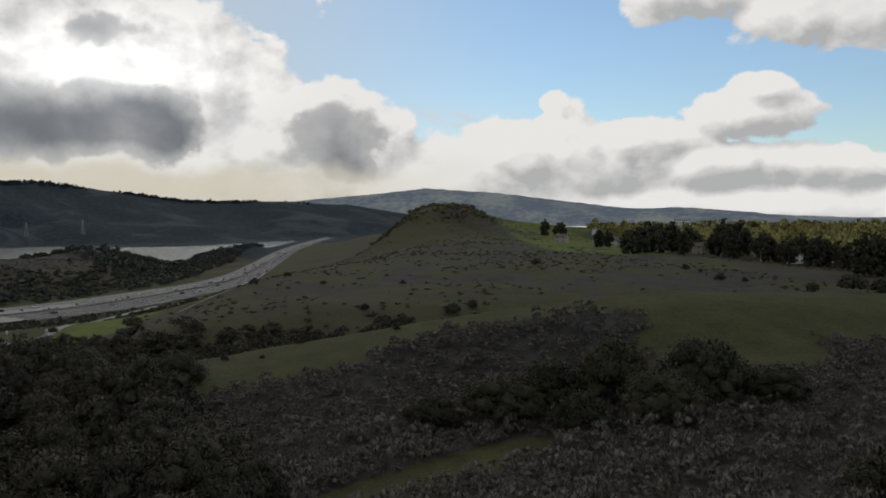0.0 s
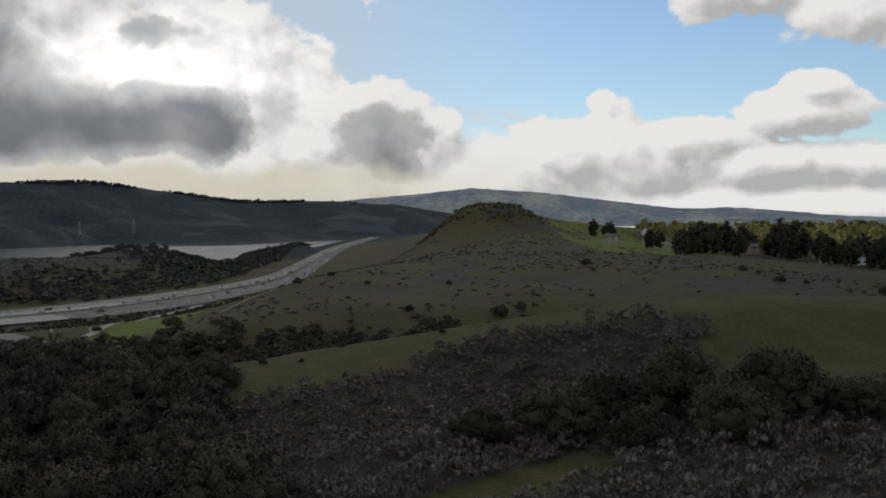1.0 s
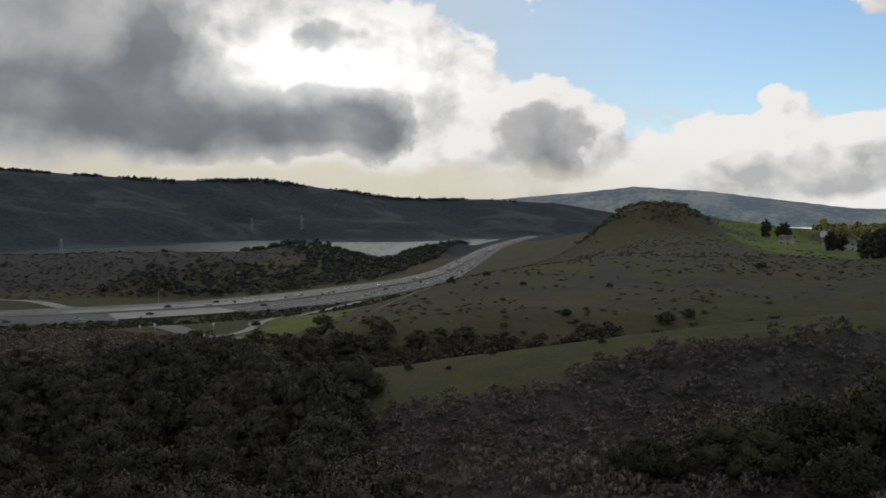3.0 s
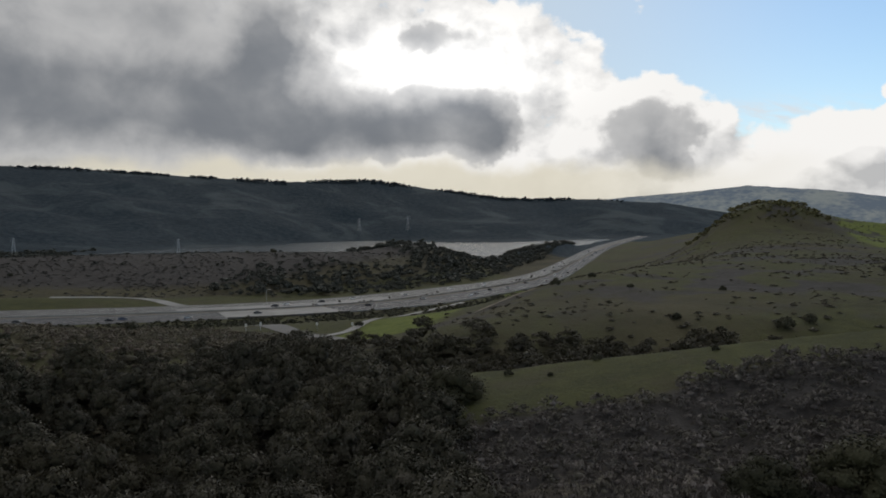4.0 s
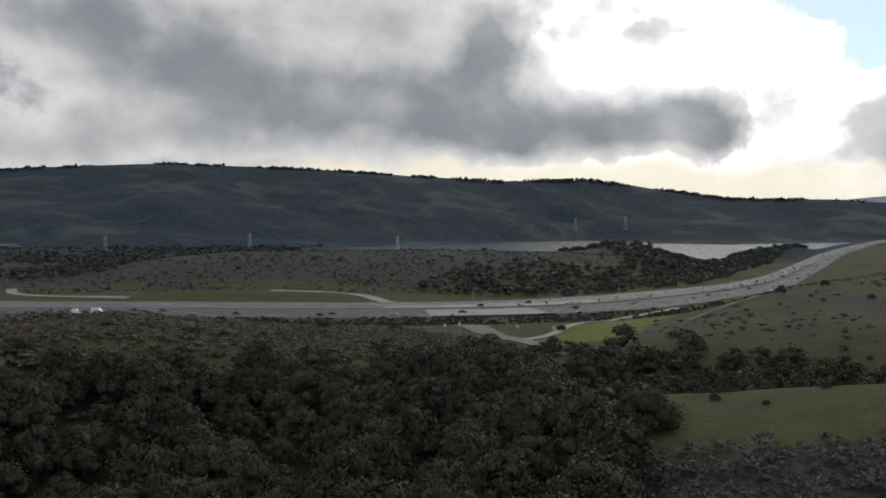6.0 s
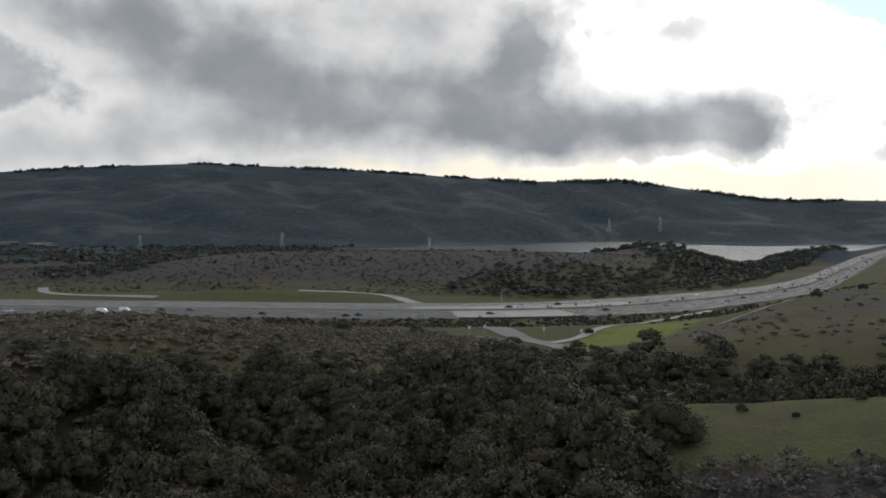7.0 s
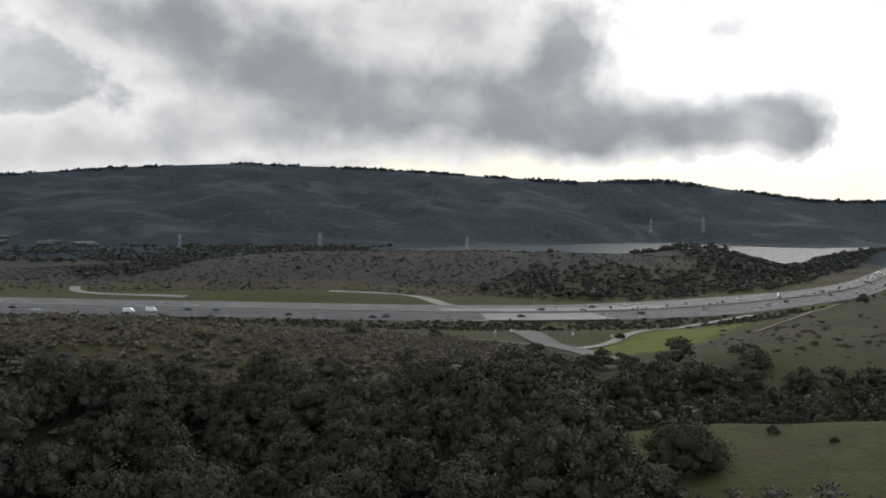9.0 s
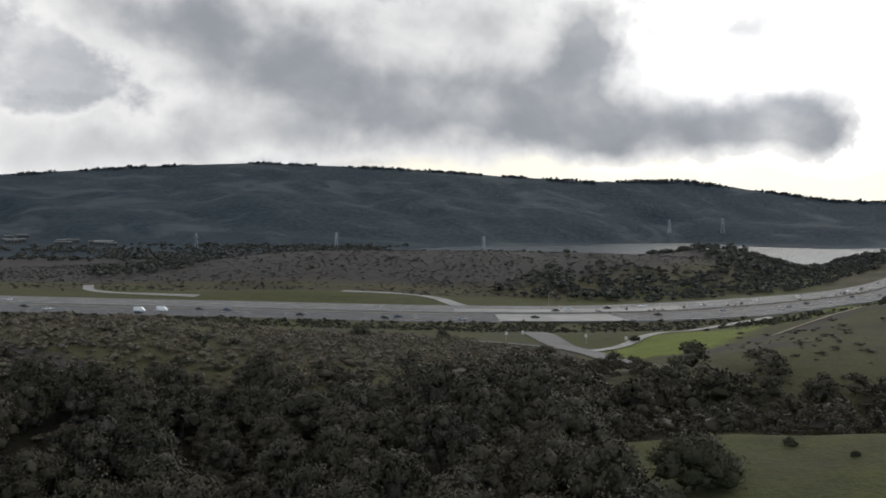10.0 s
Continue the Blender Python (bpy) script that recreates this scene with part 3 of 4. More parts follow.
ROADS = [
    ("ramp", [(8, 286), (-5, 313), (-19, 342), (-31, 378), (-39, 412)], 11, ASPHALT_PALE, "pale concrete road that dips under the highway"),
    ("ramp", [(-52, 312), (-38, 316), (-22, 326), (-14, 330)], 6, ASPHALT_PALE, "pale concrete slip road among trees"),
    ("ramp", [(-8, 330), (2, 352), (12, 386), (23, 430), (43, 490), (74, 552)], 4.5, CONCRETE, "pale concrete slip road beside the green bank"),
    ("ramp", [(-190, 602), (-152, 600), (-120, 578), (-98, 553), (-70, 538)], 9, CONCRETE, "pale curved exit ramp beyond the highway"),
    ("ramp", [(-374, 594), (-356, 569), (-328, 554), (-297, 546), (-262, 541)], 7, CONCRETE, "pale curved ramp round a grass island"),
    ("track", [(44, 300), (52, 312), (84, 372), (118, 470), (150, 600), (200, 740)], 3.2, SOIL, "pale dirt track along the foot of the hill"),
]
for name, pts, width, mat, label in ROADS:
    tagged(drape(name, pts, width, mat), label, "road" if name == "ramp" else "track", kind="structure")


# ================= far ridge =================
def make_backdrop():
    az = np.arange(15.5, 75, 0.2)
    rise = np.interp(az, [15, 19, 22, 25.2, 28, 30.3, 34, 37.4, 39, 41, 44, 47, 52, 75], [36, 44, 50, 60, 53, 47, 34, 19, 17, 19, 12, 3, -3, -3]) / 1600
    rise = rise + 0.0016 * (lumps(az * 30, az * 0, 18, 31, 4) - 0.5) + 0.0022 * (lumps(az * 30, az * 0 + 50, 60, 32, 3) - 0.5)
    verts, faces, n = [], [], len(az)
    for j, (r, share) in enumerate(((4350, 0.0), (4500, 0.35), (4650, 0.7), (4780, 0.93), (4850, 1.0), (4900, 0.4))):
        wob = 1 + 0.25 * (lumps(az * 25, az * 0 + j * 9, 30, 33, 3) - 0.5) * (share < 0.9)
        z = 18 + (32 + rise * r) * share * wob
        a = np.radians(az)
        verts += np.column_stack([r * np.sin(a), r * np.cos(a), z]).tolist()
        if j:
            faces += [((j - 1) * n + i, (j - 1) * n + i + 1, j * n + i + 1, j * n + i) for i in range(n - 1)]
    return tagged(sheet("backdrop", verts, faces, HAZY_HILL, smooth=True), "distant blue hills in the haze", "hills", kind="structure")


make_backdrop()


# ================= plants =================
def ball(subdivisions):
    bm = bmesh.new()
    bmesh.ops.create_icosphere(bm, subdivisions=subdivisions, radius=1.0)
    v = np.array([tuple(q.co) for q in bm.verts])
    f = np.array([[q.index for q in p.verts] for p in bm.faces])
    bm.free()
    return v, f


BALLS = (ball(1), ball(2))


def cores(rng, lobes, share, fine):
    """The close-leaved inside of each lobe, a knobbly ball."""
    ball_v, ball_f = BALLS[fine]
    vs, fs = [], []
    for i, (x, y, z, r, h) in enumerate(lobes):
        k = share * r * (1 + 0.16 * rng.normal(size=(len(ball_v), 1)))
        vs.append(np.array([x, y, z]) + ball_v * k * [1, 1, h])
        fs.append(ball_f + i * len(ball_v))
    ns = np.tile(ball_v, (len(lobes), 1)) + 0.55 * rng.normal(size=(len(lobes) * len(ball_v), 3))
    return np.vstack(vs), np.vstack(fs), ns / np.linalg.norm(ns, axis=1)[:, None]


def leaves(rng, lobes, count, size, low=-0.35, deep=0.4, rise=0.0):
    """Small leaf clumps over the skins of some lobes (x, y, z, radius, height share): points and faces."""
    lobes = np.array(lobes, float)
    pick = rng.choice(len(lobes), count, p=lobes[:, 3] ** 2 / (lobes[:, 3] ** 2).sum())
    way = rng.normal(size=(count, 3))
    way /= np.linalg.norm(way, axis=1)[:, None]
    way[:, 2] = np.where(way[:, 2] < low, -way[:, 2], way[:, 2])
    lob = lobes[pick]
    out = lob[:, 3] * (1 - deep * rng.rand(count) ** 2 + 0.16 * rng.normal(size=count))
    mid = lob[:, :3] + way * out[:, None] * np.column_stack([np.ones(count), np.ones(count), lob[:, 4]])
    nor = way + 0.7 * rng.normal(size=(count, 3))
    nor /= np.linalg.norm(nor, axis=1)[:, None]
    side = np.cross(nor, rng.normal(size=(count, 3)))
    side /= np.linalg.norm(side, axis=1)[:, None] + 1e-9
    up = np.cross(nor, side) + np.array([0, 0, rise])
    up /= np.linalg.norm(up, axis=1)[:, None]
    s = size * (0.6 + 0.8 * rng.rand(count))[:, None]
    t = s * (0.55 + 0.5 * rng.rand(count))[:, None] * (1 + rise)
    leaf = np.stack([mid - side * s / (1 + 0.5 * rise) - up * t * 0.6, mid + side * s / (1 + 0.5 * rise) - up * t * 0.6 - nor * t * 0.3, mid + up * t * 1.2], 1)
    soft = way * 0.82 + nor * 0.48
    soft /= np.linalg.norm(soft, axis=1)[:, None]
    return leaf.reshape(-1, 3), np.arange(count * 3).reshape(-1, 3), np.repeat(soft, 3, axis=0)


def limb(bm, a, b, ra, rb, sides=6):
    """A tapered limb between two places."""
    a, b = Vector(a), Vector(b)
    q = (b - a).to_track_quat("Z", "Y").to_matrix()
    rings = []
    for c, r in ((a, ra), (b, rb)):
        rings.append([bm.verts.new(c + q @ Vector((r * math.cos(6.2832 * i / sides), r * math.sin(6.2832 * i / sides), 0))) for i in range(sides)])
    for i in range(sides):
        bm.faces.new((rings[0][i], rings[0][(i + 1) % sides], rings[1][(i + 1) % sides], rings[1][i]))
    bm.faces.new(rings[1])


def oak_lobes(rng, width, height, count, lump=1.0):
    """Lobes of a broad, uneven crown."""
    out = []
    for i in range(count):
        a, d = rng.rand() * 6.283, math.sqrt(rng.rand()) * width * (0.48 - 0.12 * lump)
        top = height * (0.98 - 0.18 * lump - 0.42 * (d / (width * 0.36)) ** 2)
        r = width * (0.13 + 0.09 * rng.rand()) * lump
        out.append((d * math.cos(a), d * math.sin(a), max(r * 0.7, top - r * 0.5 * rng.rand()), r, 0.85))
    for i in range(count // 3):
        a, r = rng.rand() * 6.283, width * (0.14 + 0.07 * rng.rand()) * lump
        out.append((width * 0.30 * math.cos(a), width * 0.30 * math.sin(a), height * (0.26 + 0.14 * rng.rand()), r, 0.9))
    return out


def make_tree(kind, seed, width, height, lobes, count, size, leaf, label, category="tree", trunk=True, skirt=False):
    rng = np.random.RandomState(seed)
    thing = new(kind)
    shape = oak_lobes(rng, width, height, int(lobes * 1.7), 0.8) + [(0, 0, height * 0.5, width * 0.30, 0.85)]
    if skirt:
        for i in range(10):
            a, q = rng.rand() * 6.283, rng.rand()
            shape.append((width * 0.24 * math.cos(a), width * 0.24 * math.sin(a), height * (0.10 + 0.25 * q), width * 0.19, 1.1))
    if trunk:
        bm = bmesh.new()
        fork = Vector((0.25 * rng.normal(), 0.25 * rng.normal(), height * 0.28))
        limb(bm, (0, 0, -1.0), fork, 0.045 * height, 0.032 * height, 7)
        for x, y, z, r, _ in shape[:9]:
            bend = fork.lerp(Vector((x, y, z)), 0.5) + Vector((0.5 * rng.normal(), 0.5 * rng.normal(), -0.3))
            limb(bm, fork, bend, 0.02 * height, 0.014 * height, 5)
            limb(bm, bend, (x, y, z + r * 0.5), 0.014 * height, 0.004 * height, 4)
        part("trunk", bm, BARK, thing)
    v, f, vn = leaves(rng, shape, count, size)
    cv, cf, cn = cores(rng, shape, 0.66, 0)
    sheet("crown", np.vstack([v, cv]).tolist(), f.tolist() + (cf + len(v)).tolist(), leaf, thing, True, np.vstack([vn, cn]).tolist())
    return tagged(thing, label, category)


FAR_AWAY = pose(0, 0, -500)
NEAR_OAKS = [make_tree("oak_tree", 100 + i, w, h, n, 8500, 0.13, OAK_LEAF, "live oak with a broad grey-green crown on a wooded slope") for i, (w, h, n) in enumerate(((11, 8.5, 17), (9, 9.5, 14), (12.5, 8.0, 20), (8, 7.0, 11), (10, 9.0, 15)))]
OAKS = [make_tree("oak_tree", 150 + i, w, h, n, 4800, 0.16, OAK_LEAF, "live oak with a rounded grey-green crown on a wooded slope") for i, (w, h, n) in enumerate(((11, 8.5, 17), (9, 9.0, 14), (10, 8.0, 16)))]
SMALL_OAKS = [make_tree("oak_tree", 200 + i, w, h, n, 3400, 0.19, OAK_LEAF, "live oak with a dense grey-green crown in a wooded draw") for i, (w, h, n) in enumerate(((10, 7.5, 13), (8.5, 7.0, 11), (11, 8.0, 15)))]
BAYS = [make_tree("bay_tree", 300 + i, w, h, n, 10500, 0.135, DARK_LEAF, "dense dark evergreen tree with foliage down to the ground") for i, (w, h, n) in enumerate(((12, 8.5, 20), (9.5, 7.0, 15)))]
BUSHES = [make_tree("bush", 400 + i, w, h, n, 1500, 0.19, BUSH_LEAF, "rounded dark green bush on a grassy hillside", "bush", False) for i, (w, h, n) in enumerate(((5.5, 4.2, 9), (4.0, 3.0, 7), (7.0, 4.2, 11)))]

used = set()


def stand(models, i, x, y, size, turn, squash=1.0, label=""):
    """One plant of a kind on the ground: the model itself first, then copies."""
    ob = models[i % len(models)]
    m = Matrix.Translation((x, y, float(land(np.array([x]), np.array([y]))[0]) - 0.25)) @ Matrix.Rotation(turn, 4, "Z")
    if ob.name not in used:
        used.add(ob.name)
        ob.matrix_basis = m
        one = ob
    else:
        one = copy_thing(ob, m)
    one.scale = (size, size, size * squash)
    return tagged(one, label)


def scatter(rng, x0, x1, y0, y1, tries, gap, keep):
    """Places at least gap apart where keep(x, y) is over a random number."""
    xs, ys = rng.uniform(x0, x1, tries), rng.uniform(y0, y1, tries)
    ok = keep(xs, ys) > rng.rand(tries)
    cells, out = {}, []
    for x, y in zip(xs[ok], ys[ok]):
        c = (int(x // gap), int(y // gap))
        if all(math.hypot(x - p, y - q) >= gap for i in (-1, 0, 1) for j in (-1, 0, 1) for p, q in cells.get((c[0] + i, c[1] + j), ())):
            cells.setdefault(c, []).append((x, y))
            out.append((x, y))
    return np.array(out).reshape(-1, 2)


def near_road(x, y, gap):
    """1 clear of all ramps and tracks."""
    clear = np.ones(np.shape(x))
    for name, pts, width, mat, label in ROADS:
        clear = clear * (np.abs(beside(x, y, along(pts, 12))) > width / 2 + gap)
    return clear


def oak_wood(x, y):
    m = hump(x, y, -55, 115, 95, 66) + 0.95 * hump(x, y, -14, 218, 34, 58) + 0.9 * hump(x, y, 13, 212, 17, 20) + 0.4 * hump(x, y, -105, 165, 50, 30) + 1.2 * hump(x, y, -75, 60, 60, 60)
    m = m - 1.1 * hump(x, y, -98, 224, 70, 27) - 0.9 * ease(6, 20, x) * ease(150, 135, y) - grass_patch(x, y) * 2
    c = beside(x, y, CREST)
    m = m + 1.2 * np.exp(-(((c - 43) / 12.0) ** 4)) * ease(-12, 0, x) * ease(125, 95, x) * ease(0.18, 0.34, lumps(x, y, 26, 41) + 0.05)
    m = m + 1.0 * hump(x, y, 4, 228, 20, 20) - 2.5 * (c > np.where(x < 34, 72, 56)) * ease(8, 15, x) - 1.5 * ease(20, 8, c) * ease(3, 10, x) * ease(-26, -14, c)
    edge = 166 + 1.3 * np.maximum(0, x + 80) + 10 * (lumps(x, y, 20, 47) - 0.5)
    m = m - 2.0 * (y > edge) * (x < -20)
    return (m + 0.35 * (lumps(x, y, 25, 42) - 0.5) > 0.34) * near_road(x, y, 5.0) * (np.hypot(x, y - 5) > 42)


rng = np.random.RandomState(7)
woods = scatter(rng, -190, 110, 20, 300, 16000, 6.2, oak_wood)
woods = woods[np.argsort(np.hypot(woods[:, 0] + 25, woods[:, 1] - 60))]
for i, (x, y) in enumerate(woods[:290]):
    near = y < 185
    one = stand(NEAR_OAKS if i < 88 else OAKS if near else SMALL_OAKS, rng.randint(9), x, y, (0.72 + 0.5 * rng.rand()) * (1.0 if near else 0.92 if y < 200 else 0.76), rng.rand() * 6.28, 0.85 + 0.35 * rng.rand())
    tagged(one, group="oaks on the wooded slope")


def thicket(name, places, label, category, leaf, lobes, count, leaf_size, width, height, seed, sink=0.0, rise=0.0, core=0.72):
    """Plants past counting, as one mesh."""
    r = np.random.RandomState(seed)
    shapes = []
    for _ in range(8):
        lob = oak_lobes(r, 1.0, 0.9, lobes, 0.85)
        shapes.append((*leaves(r, lob, count, leaf_size, rise=rise), *cores(r, [(0, 0, 0.38, 0.33, 0.9)] + (lob[:2] if count > 80 else []), core, 0)))
    z = land(places[:, 0], places[:, 1])
    vs, fs, ts, ns, n = [], [], [], [], 0
    for i, (x, y) in enumerate(places):
        v, f, vn, cv, cf, cn = shapes[r.randint(8)]
        ts.append(cf + n + len(v))
        fs.append(f + n)
        v = np.vstack([v, cv])
        w = width * (0.55 + 0.9 * r.rand() ** 1.5)
        a = r.rand() * 6.283
        c, s = math.cos(a), math.sin(a)
        h = w * height * (0.75 + 0.5 * r.rand())
        vs.append(np.column_stack([x + w * (v[:, 0] * c - v[:, 1] * s), y + w * (v[:, 0] * s + v[:, 1] * c), z[i] - 0.15 - sink * h + h * v[:, 2]]))
        vn = np.vstack([vn, cn])
        ns.append(np.column_stack([vn[:, 0] * c - vn[:, 1] * s, vn[:, 0] * s + vn[:, 1] * c, vn[:, 2]]))
        n += len(v)
    ob = sheet(name, np.vstack(vs).tolist(), np.vstack(fs).tolist() + np.vstack(ts).tolist(), leaf, None, True, np.vstack(ns).tolist())
    return tagged(ob, label, category, kind="stuff")


# a close row of oaks in the gully behind the grassy crest
gully_row = scatter(np.random.RandomState(17), -5, 125, 150, 250, 7000, 4.4, lambda x, y: (np.abs(beside(x, y, CREST) - 44) < 12) * oak_wood(x, y))
rest = np.vstack([woods[290:], gully_row])
west = (rest[:, 0] < -5) & (rest[:, 1] < 205)
tall = west & (land(rest[:, 0], rest[:, 1]) < 21.0)
west = west & ~tall
thicket("oak_wood", rest[tall], "grey-green live oaks in a dense wood", "trees", OAK_LEAF, 12, 1300, 0.024, 8.6, 0.8, 51, core=0.62)
thicket("oak_wood", rest[~tall & ~west], "low grey-green live oaks along the gully", "trees", OAK_LEAF, 12, 900, 0.032, 6.8, 0.80, 58, core=0.6)
thicket("oak_wood", rest[west], "scrubby grey-green live oaks on the knoll", "trees", OAK_LEAF, 12, 800, 0.034, 5.0, 0.62, 59, core=0.62)


def brush_here(x, y):
    r = np.hypot(x + 10, y + 30)
    c = beside(x, y, CREST)
    front = ease(-2, 12, x + 0.05 * y) * ease(140, 120, c * -1 + 0) * (c < 6)
    right = (x > 95) * (y < 240) * (c < 8)
    knoll = np.maximum(ease(0.22, 0.4, hump(x, y, -95, 200, 85, 52)), ease(0.15, 0.4, hump(x, y, -60, 240, 70, 50)) * (y < 288)) * 0.95 * (x < 0)
    d = beside(x, y, HIGHWAY)
    m = np.clip(front + right + knoll, 0, 1) * (1 - grass_patch(x, y)) * (0.6 + ease(0.33, 0.5, lumps(x, y, 24, 61)))
    return np.clip(m, 0, 1) * (d < -60) * near_road(x, y, 1.5) * (r > 45) * (1 - (0.9 - 0.6 * (x < -40) * (y > 148)) * oak_wood(x, y))


rng = np.random.RandomState(8)
brush = scatter(rng, -200, 330, 0, 320, 150000, 1.65, brush_here)
brush = brush[np.abs(np.degrees(np.arctan2(brush[:, 0] + 14, brush[:, 1] + 40)) - 8) < 54][:10500]
close = np.hypot(brush[:, 0] + 10, brush[:, 1] + 30) < 122
hill = (brush[:, 0] < 8) & (brush[:, 1] > 140)
thicket("coyote_brush", brush[close & ~hill], "grey-brown coyote brush covering the near slopes", "brush", FORE_LEAF, 9, 420, 0.028, 3.9, 0.64, 52, rise=1.7, core=0.34)
thicket("coyote_brush", brush[~close & ~hill], "grey-brown coyote brush on the farther slopes", "brush", SCRUB_LEAF, 6, 180, 0.042, 3.4, 0.66, 61, rise=0.8, core=0.42)
thicket("knoll_brush", brush[hill], "olive and rusty brush with grass between on a low knoll", "brush", KNOLL_LEAF, 5, 84, 0.062, 3.0, 0.55, 67, rise=0.5, core=0.62)

knob = scatter(rng, 300, 480, 700, 900, 3000, 4.0, lambda x, y: ease(0.35, 0.7, hump(x, y, 392, 806, 70, 80)) * ease(0.35, 0.5, lumps(x, y, 30, 64)) * 0.9)
thicket("hilltop_brush", knob[:420], "olive-brown bushes and low trees over the rounded hilltop", "brush", SUN_TINTED_KNOB_LEAF, 6, 50, 0.14, 5.0, 0.7, 62)
verge = scatter(rng, -330, 150, 360, 640, 14000, 2.6, lambda x, y: (beside(x, y, HIGHWAY) < -40) * (beside(x, y, HIGHWAY) > -74 - 14 * lumps(x, y, 30, 65) - 30 * hump(x, y, -30, 420, 60, 60)) * near_road(x, y, 1.5) * ease(0.2, 0.4, lumps(x, y, 16, 66)))
thicket("roadside_brush", verge[:1300], "dark low brush on the bank below the highway", "brush", BUSH_LEAF, 5, 40, 0.14, 3.4, 0.55, 63)
middle = np.vstack([offset(FINE_HIGHWAY, o)[(FINE_HIGHWAY[:, 0] > -20) & (FINE_HIGHWAY[:, 1] < 1100)][::2] for o in (-1.6, 2.0)])
thicket("median_brush", middle[rng.rand(len(middle)) < 0.6] + rng.normal(0, 0.6, (1, 2)), "low dry shrubs in the median", "shrubs", SCRUB_LEAF, 4, 30, 0.14, 2.0, 0.7, 64, -0.9)
sparse = scatter(rng, 30, 560, 190, 900, 34000, 2.0, lambda x, y: (0.06 + 0.85 * ease(0.44, 0.6, 0.5 * lumps(x, y * 0.6, 30, 63) + 0.5 * lumps(x, y, 90, 69))) * (beside(x, y, HIGHWAY) < -75) * (beside(x, y, CREST) > 30) * (np.abs(beside(x, y, STRIP)) > 22))
thicket("hillside_brush", sparse[:3600], "low dark brush dotted over the grassy hill", "brush", HILL_LEAF, 5, 34, 0.13, 2.6, 0.34, 53)

# single trees and bushes that stand out
for i, (x, y, size, squash) in enumerate(((15, 134, 0.92, 0.9), (67, 72, 1.4, 1.1), (77, 64, 1.25, 1.0), (58, 75, 1.3, 0.85), (48, 72, 1.15, 0.8), (39, 76, 1.05, 0.75), (66, 60, 1.15, 0.8), (54, 61, 1.05, 0.8), (85, 58, 1.0, 0.7), (64, 22, 1.1, 0.85))):
    tagged(stand(BAYS, i, x, y, size, i * 1.7, squash), group="dark evergreens among the brush")
for i, (x, y, size) in enumerate(((78, 324, 0.85), (98, 345, 0.9), (97, 294, 0.45), (119, 268, 0.5), (83, 214, 0.75), (106, 202, 0.9), (115, 206, 0.7), (89, 201, 0.9), (208, 318, 0.85), (256, 272, 0.8), (258, 265, 0.65), (241, 235, 0.75), (247, 228, 0.6), (-73, 190, 0.75), (-61, 250, 0.9), (-46, 277, 0.85), (-25, 413, 0.9), (5, 360, 0.6), (27, 149.5, 0.35), (33, 142.6, 0.32), (43, 149, 0.35), (61, 139, 0.3), (176, 132, 1.1), (186, 128, 1.3), (204, 134, 1.1), (-85, 817, 1.0), (-62, 817, 1.1), (44, 862, 0.9), (-290, 696, 0.8), (-237, 668, 0.7))):
    tagged(stand(BUSHES, i, x, y, size, i * 2.3), group="single bushes")

# woods beyond the highway
rng = np.random.RandomState(9)


def far_wood(x, y):
    d = beside(x, y, HIGHWAY)
    m = hump(x, y, 10, 690, 95, 75, 25) + hump(x, y, 120, 860, 70, 150, -20) + 1.1 * hump(x, y, 95, 1010, 75, 85) + 1.5 * hump(x, y, 338, 1450, 250, 60, 70) + 0.9 * hump(x, y, 205, 1120, 50, 90, -20) + 0.8 * hump(x, y, -55, 640, 30, 28) + 0.7 * hump(x, y, 160, 760, 30, 60, -20)
    m = m + 1.2 * hump(x, y, -390, 690, 55, 60, 40)
    return (m + 0.7 * (lumps(x, y, 60, 71) - 0.5) > 0.5) * (d > 48) * near_road(x, y, 4)


thicket("oak_wood", scatter(rng, -520, 500, 540, 1700, 26000, 6.4, lambda x, y: far_wood(x, y) * (land(x, y) > LAKE + 1.0))[:2300], "dark oak wood on the hill beyond the highway", "trees", FAR_LEAF, 9, 150, 0.075, 9.5, 0.66, 54)
thicket("valley_wood", scatter(rng, -1500, 150, 900, 1900, 9000, 15, lambda x, y: (beside(x, y, HIGHWAY) > 150) * (np.hypot(x, y) > 1080) * (np.hypot(x, y) < 1850) * (hump(x, y, -1100, 1440, 260, 130) < 0.3) * (land(x, y) > LAKE + 1.5) * (np.degrees(np.arctan2(x, y)) < -6) * ease(0.34, 0.5, lumps(x, y, 150, 72)))[:1000], "dark woods on the valley floor", "trees", FAR_LEAF, 7, 64, 0.11, 15, 0.55, 55)
thicket("shrubs", scatter(rng, -520, 300, 560, 1050, 2500, 8, lambda x, y: 0.4 * ease(0.4, 0.6, lumps(x, y, 70, 67)) * (beside(x, y, HIGHWAY) > 90) * (1 - far_wood(x, y)))[:420], "scattered dark shrubs on the dry hill", "shrubs", FAR_LEAF, 5, 50, 0.14, 4.0, 0.6, 56)

thicket("low_scrub", scatter(rng, -560, 320, 545, 1000, 36000, 3.3, lambda x, y: (0.25 + 0.7 * ease(0.3, 0.55, lumps(x, y, 45, 68))) * (beside(x, y, HIGHWAY) > 100) * (1 - far_wood(x, y)) * near_road(x, y, 3))[:4500], "low grey scrub over the dry hill", "scrub", FAR_SCRUB_LEAF, 4, 20, 0.16, 3.8, 0.26, 65)

